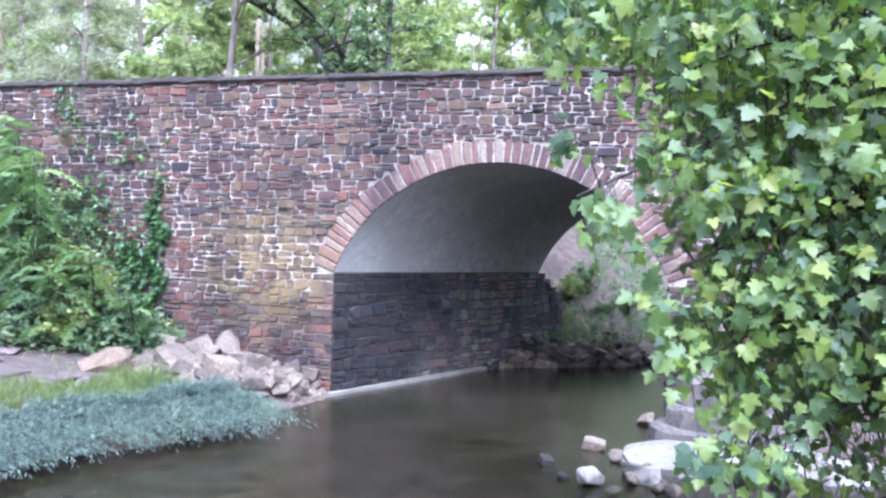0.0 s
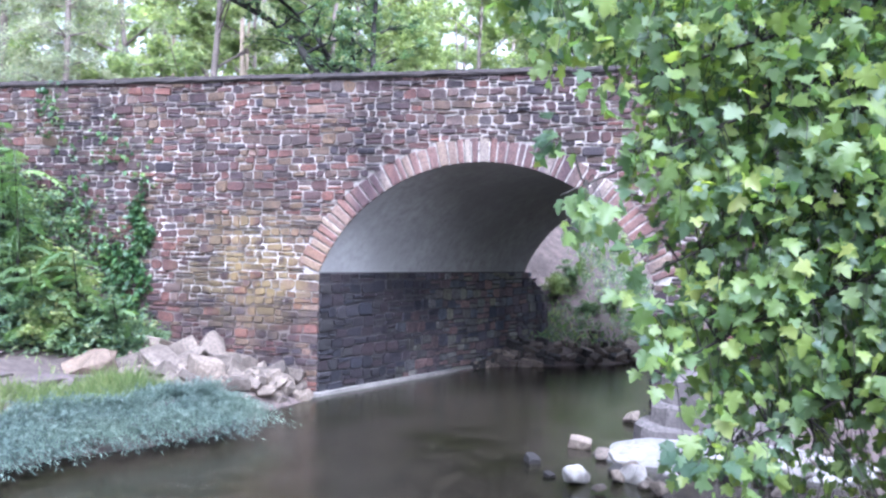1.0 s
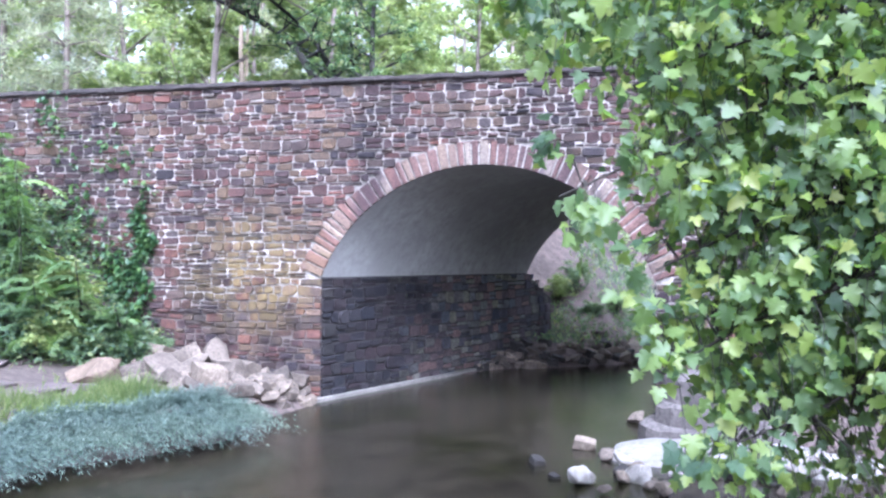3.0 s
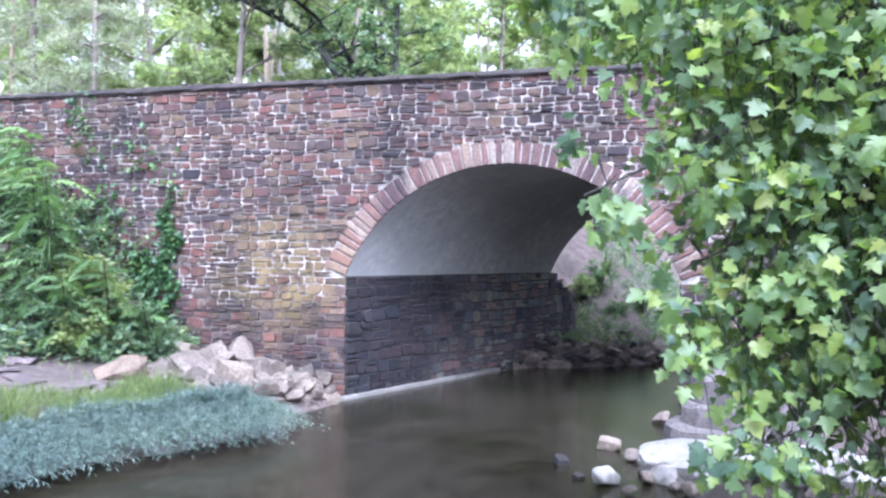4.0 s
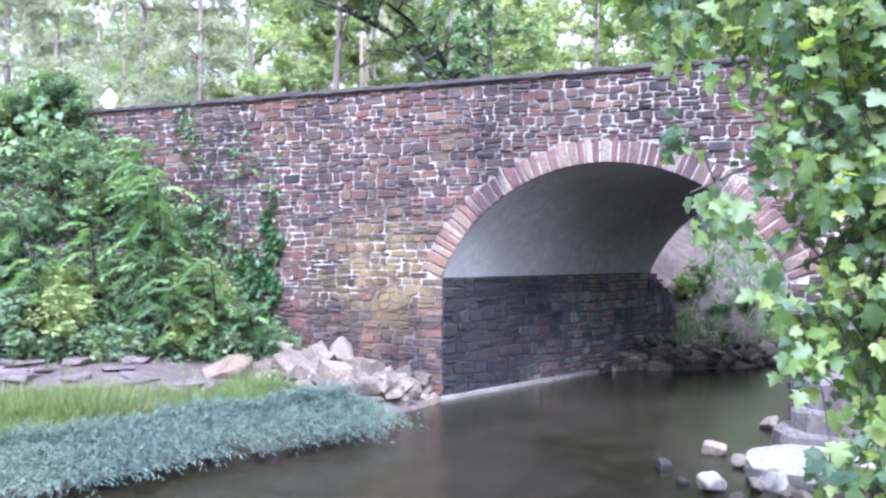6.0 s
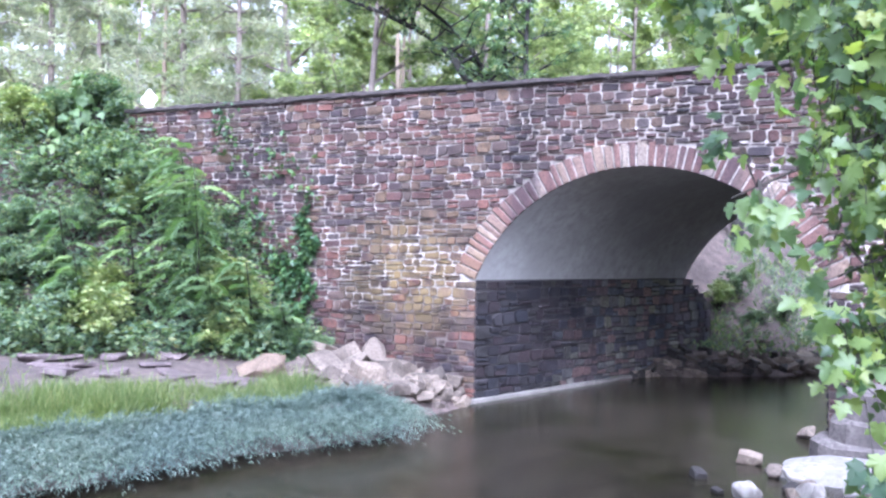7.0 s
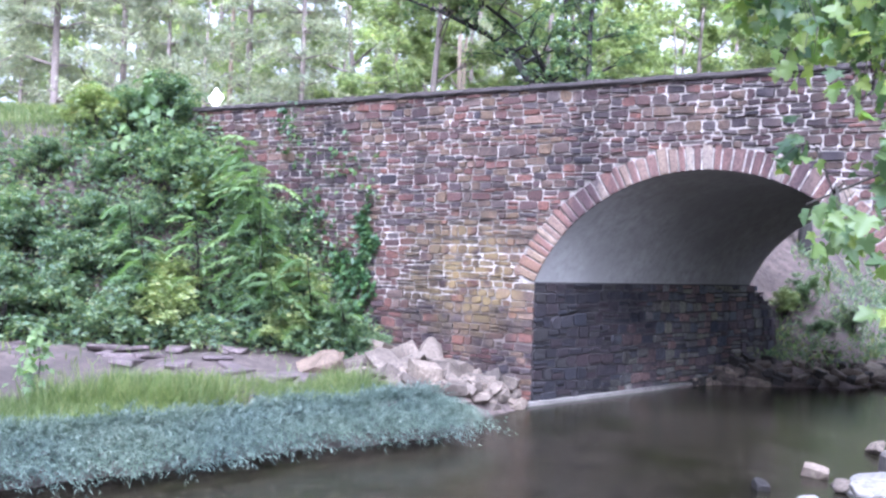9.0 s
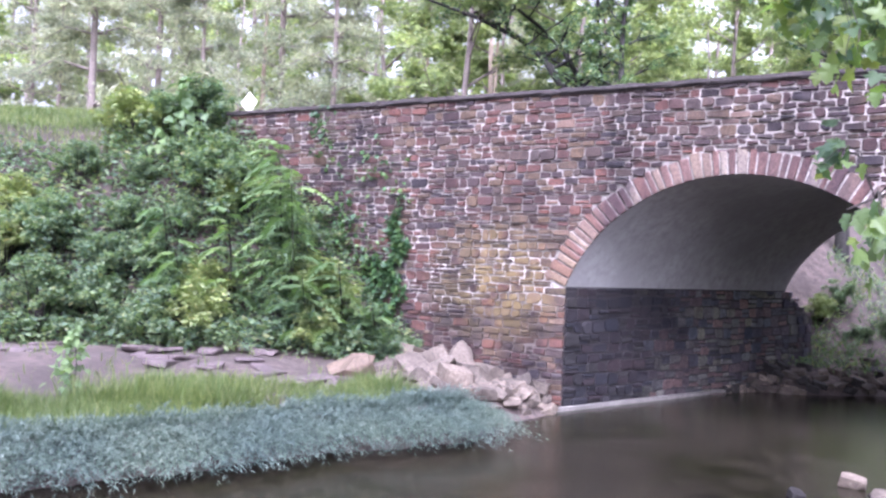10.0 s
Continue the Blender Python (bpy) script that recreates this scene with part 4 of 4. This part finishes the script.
def ivy(seed, spots, count):
    """Creeper flat on the wall."""
    r = np.random.default_rng(seed)
    pts = []
    for x, z, w, h, share in spots:
        k = int(count * share)
        a = r.normal(size=(k, 2)) * 0.45
        pts += [(x + p * w + 0.12 * math.sin(q * 9), FACE - r.uniform(0.04, 0.16), z + q * h) for p, q in a]
    v, f = leaves(r, pts, 0.13, 0.3, 0.7, np.array([0, -0.35, -0.45]))
    tagged(raw("ivy", v, f, ivy_mat), "dark green ivy creeping up the stone wall", "ivy", kind="stuff")


ivy(91, ((-9.05, 2.6, 0.2, 1.3, 0.2), (-9.5, 2.0, 0.5, 1.0, 0.16), (-9.75, 4.5, 0.9, 0.5, 0.02), (-10.9, 4.9, 0.35, 0.8, 0.016), (-11.1, 5.4, 0.2, 0.4, 0.01), (-10.4, 3.2, 0.7, 0.9, 0.06)), 3000)


def frond_sapling(name, x, y, z, tall, seed, label, fronds=20, reach=0.95):
    """A young tree with long feathery compound leaves in drooping tiers."""
    r = np.random.default_rng(seed)
    tree = tagged(empty(name, x, y, z), label, "sapling")
    verts, faces = [], []
    tops = [Vector((x, y, z - 0.3)), Vector((x + 0.1, y - 0.1, z + tall * 0.5)), Vector((x + 0.05, y - 0.2, z + tall))]
    tube(verts, faces, tops, [0.035, 0.025, 0.008], 6)
    raw("stem", verts, faces, twig_mat, tree)
    for i in range(fronds):
        t = 0.2 + 0.8 * (i + 0.5) / fronds
        p = tops[0].lerp(tops[1], t * 2) if t < 0.5 else tops[1].lerp(tops[2], t * 2 - 1)
        a = i * 2.4 + r.uniform(-0.3, 0.3)
        d = Vector((math.cos(a), math.sin(a), 0))
        if d.y > 0.3:
            d.y *= -0.6
        ln_ = reach * (1.0 - 0.4 * t) * r.uniform(0.55, 1.15)
        sag = r.uniform(0.45, 0.95)
        side = d.cross(Vector((0, 0, 1))).normalized()
        verts, faces = [], []
        for j, s in enumerate(np.linspace(0.0, 1.0, 20)):
            c = p + d * ln_ * s + Vector((0, 0, (0.5 * s - sag * s * s) * ln_))
            n = len(verts)
            verts += [tuple(c + side * 0.005), tuple(c - side * 0.005)]
            if j:
                faces.append((prev, prev + 1, n + 1, n))
            prev = n
            if j < 2:
                continue
            for k, sg in ((0, 1), (1, -1)):
                l = 0.18 * (1.1 - 0.5 * abs(s - 0.45)) * r.uniform(0.85, 1.15)
                tip = c + (side * sg * r.uniform(0.6, 1.0) + d * r.uniform(0.2, 0.8)).normalized() * l + Vector((0, 0, -r.uniform(0.1, 0.6) * l))
                w = d * 0.03
                m = len(verts)
                mid = c.lerp(tip, 0.4)
                verts += [tuple(mid + w + Vector((0, 0, 0.008))), tuple(tip), tuple(mid - w)]
                faces.append((n + k, m, m + 1, m + 2))
        raw("frond", verts, faces, frond_mat, tree)
    return tree


frond_sapling("frond_sapling", -10.6, 12.6, float(height(-10.6, 12.6)), 3.2, 301, "light green sapling with long feathery drooping leaves", 26, 1.15)
frond_sapling("frond_sapling", -9.6, 12.9, float(height(-9.6, 12.9)), 1.7, 302, "small green sapling with feathery leaves below the wall", 16, 0.85)
frond_sapling("frond_sapling", -11.05, 12.75, float(height(-11.05, 12.75)), 3.3, 303, "light green sapling with long feathery drooping leaves", 28, 1.15)
frond_sapling("frond_sapling", -12.9, 11.6, float(height(-12.9, 11.6)), 1.8, 304, "small green sapling with feathery leaves on the slope", 16, 0.9)
frond_sapling("frond_sapling", -9.0, 13.2, float(height(-9.0, 13.2)), 1.0, 305, "low green sapling with feathery leaves below the wall", 12, 0.7)

for i, (x, y, tall) in enumerate(((-10.1, 12.45, 1.4), (-11.8, 12.2, 2.0), (-12.4, 11.5, 1.4))):
    frond_sapling("frond_sapling", x, y, float(height(x, y)), tall, 310 + i, "green sapling with feathery compound leaves among the bank shrubs", 15, 0.95)


# ---- broad lobed leaves ----
def lobed_leaf(seed):
    r = np.random.default_rng(seed)
    halfway = [(0.14, -0.12), (0.34, -0.05), (0.52, 0.0), (0.46, 0.09), (0.36, 0.18), (0.52, 0.32), (0.62, 0.52), (0.46, 0.51), (0.3, 0.5), (0.28, 0.73)]
    edge = [(0, 0)] + [(x * r.uniform(0.9, 1.1), y + r.uniform(-0.04, 0.04)) for x, y in halfway] + [(0, 1.0)] + [(-x * r.uniform(0.9, 1.1), y + r.uniform(-0.04, 0.04)) for x, y in halfway[::-1]]
    fold, droop = r.uniform(0.08, 0.3), r.uniform(0.1, 0.35)
    pts = [(0, 0.3)] + edge
    v = np.array([(x, y, fold * abs(x) - droop * y * y + 0.05 * math.sin(7 * x + 3 * y + seed)) for x, y in pts])
    n = len(edge)
    return v, [(0, 1 + i, 1 + (i + 1) % n) for i in range(n)]


LEAF_SHAPES = [lobed_leaf(s) for s in range(5)]
LEAF_MESHES, PALE_LEAVES = [], []
for v, f in LEAF_SHAPES:
    me = bpy.data.meshes.new("leaf")
    me.from_pydata(v.tolist(), [], f)
    me.polygons.foreach_set("use_smooth", [True] * len(me.polygons))
    me.materials.append(sycamore_mat)
    LEAF_MESHES.append(me)
    pale = me.copy()
    pale.materials[0] = frond_mat
    PALE_LEAVES.append(pale)


def hang(r, at, size, out):
    """A pose for a leaf: tip hanging out and down, blade tilted to the sky."""
    tip = Vector(out) * r.uniform(0.2, 1.0) + Vector(r.normal(0, 0.5, 3)) + Vector((0, 0, -0.55))
    tip.normalize()
    up = Vector(r.normal(0, 0.55, 3)) + Vector((-0.15, -0.75, 0.75))
    s = tip.cross(up).normalized()
    n = s.cross(tip)
    m = Matrix((s, tip, n)).transposed().to_4x4()
    return Matrix.Translation(at) @ m @ Matrix.Diagonal((size, size, size, 1))


def sycamore():
    r = np.random.default_rng(401)
    bx, by = 4.3, 5.4
    ground_z = float(height(bx, by))
    tree = tagged(empty("sycamore_tree", bx, by, ground_z), "leafy sycamore with broad lobed bright green leaves overhanging the creek", "tree")
    verts, faces = [], []
    tube(verts, faces, [(bx, by, ground_z - 0.4), (bx - 0.1, by, 2.0), (bx - 0.3, by - 0.1, 4.5), (bx - 0.4, by, 8.0)], [0.24, 0.2, 0.16, 0.05], 10)
    raw("trunk", verts, faces, bark_mat, tree, smooth=True)
    limbs = []
    for k, (z0, x1, y1, z1) in enumerate(((3.9, -0.6, 4.2, 3.9), (3.6, -0.2, 4.3, 3.35), (3.3, -0.35, 4.0, 2.85), (2.9, 0.1, 4.2, 2.5), (2.5, 0.1, 4.1, 2.0), (2.1, 0.3, 4.2, 1.6), (4.4, -0.2, 5.2, 4.3), (3.1, 0.5, 5.4, 3.0), (2.6, 0.6, 5.3, 2.2))):
        a, b = Vector((bx - 0.2, by, z0)), Vector((x1, y1, z1))
        pts = [a.lerp(b, s) + Vector((0, 0, 0.5 * math.sin(math.pi * s))) + Vector(r.normal(0, 0.05, 3)) * (0 < s < 1) for s in np.linspace(0, 1, 8)]
        verts, faces = [], []
        tube(verts, faces, pts, list(np.linspace(0.035, 0.005, 8)), 6)
        raw("branch", verts, faces, twig_mat, tree, smooth=True)
        limbs += [p.lerp(q, k) for p, q in zip(pts[2:-1], pts[3:]) for k in (0, 0.17, 0.33, 0.5, 0.67, 0.83)]
    # the reach of the crown towards the creek, by height over the eye for each metre of distance
    lows = [-0.274, -0.222, -0.157, -0.132, -0.093, -0.067, -0.014, 0.033, 0.079, 0.107, 0.134, 0.16, 0.188, 0.213, 0.236, 0.262, 0.29, 0.319, 0.4]
    lefts = [0.075, 0.07, 0.05, 0.035, 0.02, 0.0, -0.01, -0.015, -0.012, -0.045, -0.05, -0.03, -0.04, -0.02, -0.06, -0.1, -0.17, -0.2, -0.26]
    roots = []
    while len(roots) < 6600:
        e, y = r.uniform(-0.3, 0.42), 4.0 + 3.0 * r.random()
        left = np.interp(e, lows, lefts) + (0.055 if -0.06 < e < 0.025 else 0.03)
        a = r.uniform(left, 0.62)
        # the lowest twigs hang apart and leave the gravel bar in view
        if e < -0.15 and 0.1 < a < 0.55 and r.random() < 0.86:
            continue
        a += 0.012
        if a - left < 0.08 and r.random() < 0.4:
            continue
        roots.append((a * y, y, 2.55 + e * y))
    for a, e, y, n in ((-0.135, 0.13, 3.9, 3), (-0.12, 0.25, 3.9, 6), (-0.07, 0.19, 4.0, 3), (-0.07, 0.037, 3.8, 5), (-0.09, 0.036, 3.8, 3), (-0.035, -0.01, 3.9, 4), (-0.022, -0.065, 3.9, 4), (0.015, -0.11, 3.9, 4),
                       (0.005, -0.13, 3.9, 3), (0.035, -0.225, 3.9, 5), (0.07, -0.235, 3.9, 6), (0.1, -0.24, 4.0, 6), (-0.19, 0.31, 4.0, 6), (-0.15, 0.30, 4.0, 5), (-0.03, 0.10, 3.9, 4)):
        for _ in range(n):
            roots.append(((a + 0.034) * y + r.normal(0, 0.04), y + r.normal(0, 0.08), 2.55 + (e + 0.018) * y + r.normal(0, 0.03)))
    limb_at = np.array(limbs)
    tv, tf, placed, jv, jf = [], [], 0, [], []
    for x, y, z in roots:
        p = Vector((x, y, z))
        near = limbs[int(np.argmin(((limb_at - np.array(p)) ** 2).sum(1)))]
        if (near - p).length > 0.05:
            tube(tv, tf, [near, near.lerp(p, 0.5) + Vector((0, 0, 0.08)), p], [0.004, 0.003, 0.0015], 4)
        out = (p - near).normalized() if (p - near).length > 0.01 else Vector((-1, 0, 0))
        end = p + (out * 0.25 + Vector((-0.15, 0, -0.5))) * r.uniform(0.08, 0.22)
        tube(tv, tf, [p, end], [0.003, 0.0015], 3)
        for s in np.linspace(0, 1, int(r.integers(4, 7))):
            at = p.lerp(end, s) + Vector(r.normal(0, 0.055, 3))
            m = hang(r, at, 0.036 + 0.052 * r.random() ** 1.6 + (0.014 if y < 4.2 else 0.0), out)
            i = int(r.integers(0, 5))
            if placed < 290 and y < 4.6:
                ob = new("leaf", LEAF_MESHES[i])
                ob.parent = tree
                ob.matrix_parent_inverse = Matrix.Translation((-bx, -by, -ground_z))
                ob.matrix_basis = m
                placed += 1
            else:
                v, f = LEAF_SHAPES[i]
                n = len(jv)
                mm = np.array(m)
                jv += (v @ mm[:3, :3].T + mm[:3, 3]).tolist()
                jf += [tuple(k + n for k in t) for t in f]
    tagged(raw("twig", tv, tf, twig_mat, tree), kind="stuff")
    tagged(raw("foliage", jv, jf, sycamore_mat, tree, smooth=True), kind="stuff")


sycamore()


def leafy_sapling(name, x, y, z, tall, seed, label, n=46, size=0.13):
    r = np.random.default_rng(seed)
    tree = tagged(empty(name, x, y, z), label, "sapling")
    verts, faces = [], []
    pts = [Vector((x, y, z - 0.15)), Vector((x + 0.03, y, z + tall * 0.5)), Vector((x - 0.02, y - 0.03, z + tall))]
    tube(verts, faces, pts, [0.014, 0.01, 0.004], 5)
    raw("stem", verts, faces, twig_mat, tree)
    for i in range(n):
        t = 0.12 + 0.88 * (i / n)
        p = pts[0].lerp(pts[2], t)
        a = r.uniform(0, 6.28)
        out = Vector((math.cos(a), math.sin(a), 0.1))
        at = p + out * r.uniform(0.02, 0.48) * tall * (1.0 - 0.85 * t)
        ob = new("leaf", PALE_LEAVES[i % 5])
        ob.parent = tree
        ob.matrix_parent_inverse = Matrix.Translation((-x, -y, -z))
        ob.matrix_basis = hang(r, at, r.uniform(0.7, 1.2) * size, out)
    return tree


leafy_sapling("leafy_sapling", -9.95, 7.4, float(height(-9.95, 7.4)), 0.95, 501, "small bright green sapling on the muddy bank", 80, 0.11)
leafy_sapling("leafy_sapling", -13.9, 12.8, float(height(-13.9, 12.8)) - 0.05, 2.1, 502, "yellow-green leafy sapling topping the bank shrubs", 80, 0.21)

# ---- road sign ----
sx, sy = -18.8, 20.0
sz = float(height(sx, sy))
sign = tagged(empty("road_sign", sx, sy, sz), "pale diamond road sign on a metal post beside the road", "sign")
bm = bmesh.new()
bmesh.ops.create_cube(bm, size=1, matrix=Matrix.Translation((sx, sy, 7.38)) @ pose(0, 0, 0, 0, 0, 0) @ pose(0, 0, 0, 0, 45, 0) @ Matrix.Diagonal((0.5, 0.012, 0.5, 1)))
bmesh.ops.bevel(bm, geom=[e for e in bm.edges if e.calc_length() < 0.05], offset=0.03, segments=2, affect="EDGES")
part("plate", bm, sign_mat, sign)
bm = bmesh.new()
bmesh.ops.create_cube(bm, size=1, matrix=Matrix.Translation((sx + 0.03, sy + 0.05, (sz - 0.3 + 7.5) / 2)) @ Matrix.Diagonal((0.05, 0.03, 7.5 - sz + 0.3, 1)))
part("post", bm, post_mat, sign)

# ---- rocks and footing on the gravel bar ----
def tier(x, y, z0, z1, rx, ry, seed):
    """A rounded course of the old footing."""
    r = np.random.default_rng(seed)
    bm = bmesh.new()
    rings = []
    n = 26
    jit = r.normal(0, 0.025, n)
    for z, k in ((z0, 1.0), (z1 - 0.05, 0.97), (z1, 0.9)):
        rings.append([bm.verts.new((x + rx * k * (1 + jit[i]) * math.cos(6.2832 * i / n), y + ry * k * (1 + jit[i]) * math.sin(6.2832 * i / n), z + r.normal(0, 0.012))) for i in range(n)])
    for a, b in zip(rings[:-1], rings[1:]):
        for i in range(n):
            bm.faces.new((a[i], a[(i + 1) % n], b[(i + 1) % n], b[i]))
    bm.faces.new(rings[-1])
    return bm


footing = tagged(empty("stone_footing", 1.0, 12.2, 0), "rounded dark stone footing of the bridge on the gravel bar", "footing")
for x, y, z0, z1, rx, ry, s in ((1.05, 12.25, -0.3, 0.28, 1.05, 0.75, 1), (1.1, 12.3, 0.26, 0.56, 0.86, 0.62, 2), (1.15, 12.35, 0.54, 0.95, 0.8, 0.56, 3)):
    part("footing_course", tier(x, y, z0, z1, rx, ry, s), footing_mat, footing)

bar = [(-0.61, 9.54, 0.41), (-0.67, 11.4, 0.3), (-0.36, 10.85, 0.29), (-0.15, 10.62, 0.31), (-0.33, 9.23, 0.24), (-0.13, 9.79, 0.26), (0.06, 9.86, 0.45), (0.32, 9.35, 0.3),
       (0.01, 13.4, 0.37), (1.76, 10.35, 0.78), (2.47, 11.45, 0.43), (2.94, 12.3, 0.55), (2.55, 12.9, 0.66), (3.3, 12.6, 0.52), (1.35, 10.74, 0.27), (0.8, 10.6, 0.3), (0.45, 10.1, 0.22), (2.2, 10.9, 0.35)]
r = np.random.default_rng(95)
for i, (x, y, w) in enumerate(bar):
    rock(PALE[i % 4] if i in (0, 3, 6, 9, 16) else (WORN + GREY[:3])[(i * 5) % 8], x, y, 0.04 + 0.12 * w, w * 1.15, r, "pale rounded rock on the gravel bar", "rocks on the gravel bar", 15)
for i in range(34):
    x, y = r.normal(1.2, 1.2), r.normal(10.6, 0.75)
    rock((WORN + DARK)[i % 10], x, y, max(0.0, float(height(x, y))) + 0.02, r.uniform(0.1, 0.3), r, "small grey stone on the gravel bar", "rocks on the gravel bar", 20)
n = 40
bm = bmesh.new()
rows = [[bm.verts.new((1.25 + 1.75 * k * math.cos(6.2832 * i / n) * (1 + 0.1 * math.sin(i * 0.9)), 11.25 + 0.85 * k * math.sin(6.2832 * i / n) * (1 + 0.12 * math.sin(i * 1.3 + 1)), z)) for i in range(n)] for k, z in ((1.0, -0.1), (0.93, 0.05), (0.75, 0.13), (0.4, 0.17))]
for a, b in zip(rows[:-1], rows[1:]):
    for i in range(n):
        bm.faces.new((a[i], a[(i + 1) % n], b[(i + 1) % n], b[i]))
bm.faces.new(rows[-1])
tagged(part("sand_bar", bm, sand_mat, smooth=True), "bright pale sand bar beside the footing", "sand", kind="structure")

# broken shale lying in the mud
SHALE = [rock_mesh("shale_rock", 600 + i, 0.16, shale_mat) for i in range(5)]
r = np.random.default_rng(97)
laid = 0
while laid < 34:
    x, y = r.uniform(-15.5, -8.2), r.uniform(7.5, 13)
    if slope(x, y) > -0.1 or slope(x, y) < -2.6 or water_left(y) - x < 2.6:
        continue
    ob = new("shale_rock", SHALE[laid % 5])
    k = r.uniform(0.25, 0.8)
    ob.location, ob.scale = (x, y, float(height(x, y)) + 0.02), (k * 1.3, k * 0.8, k)
    ob.rotation_euler = (radians(r.uniform(-9, 9)), radians(r.uniform(-9, 9)), r.uniform(0, 6.28))
    tagged(ob, "flat purple-brown piece of shale in the mud", "rock", "shale slabs on the bank")
    laid += 1
scatter("tall_grass", 88, 52000, -12, -6.9, 5.0, 11.2,
        lambda x, y, q: (water_left(y) - x > 1.1) & (water_left(y) - x < 2.5) & (q < np.clip(4.0 * patchy(x, y, 1.1) - 2.1, 0, 1)), 0.46, lambda x, y: 0.05 + 0 * x, grass_mat,
        "tall soft grass tufts on the creek bank", 0.2, 0.022, (0.15, -0.1, 0.7))
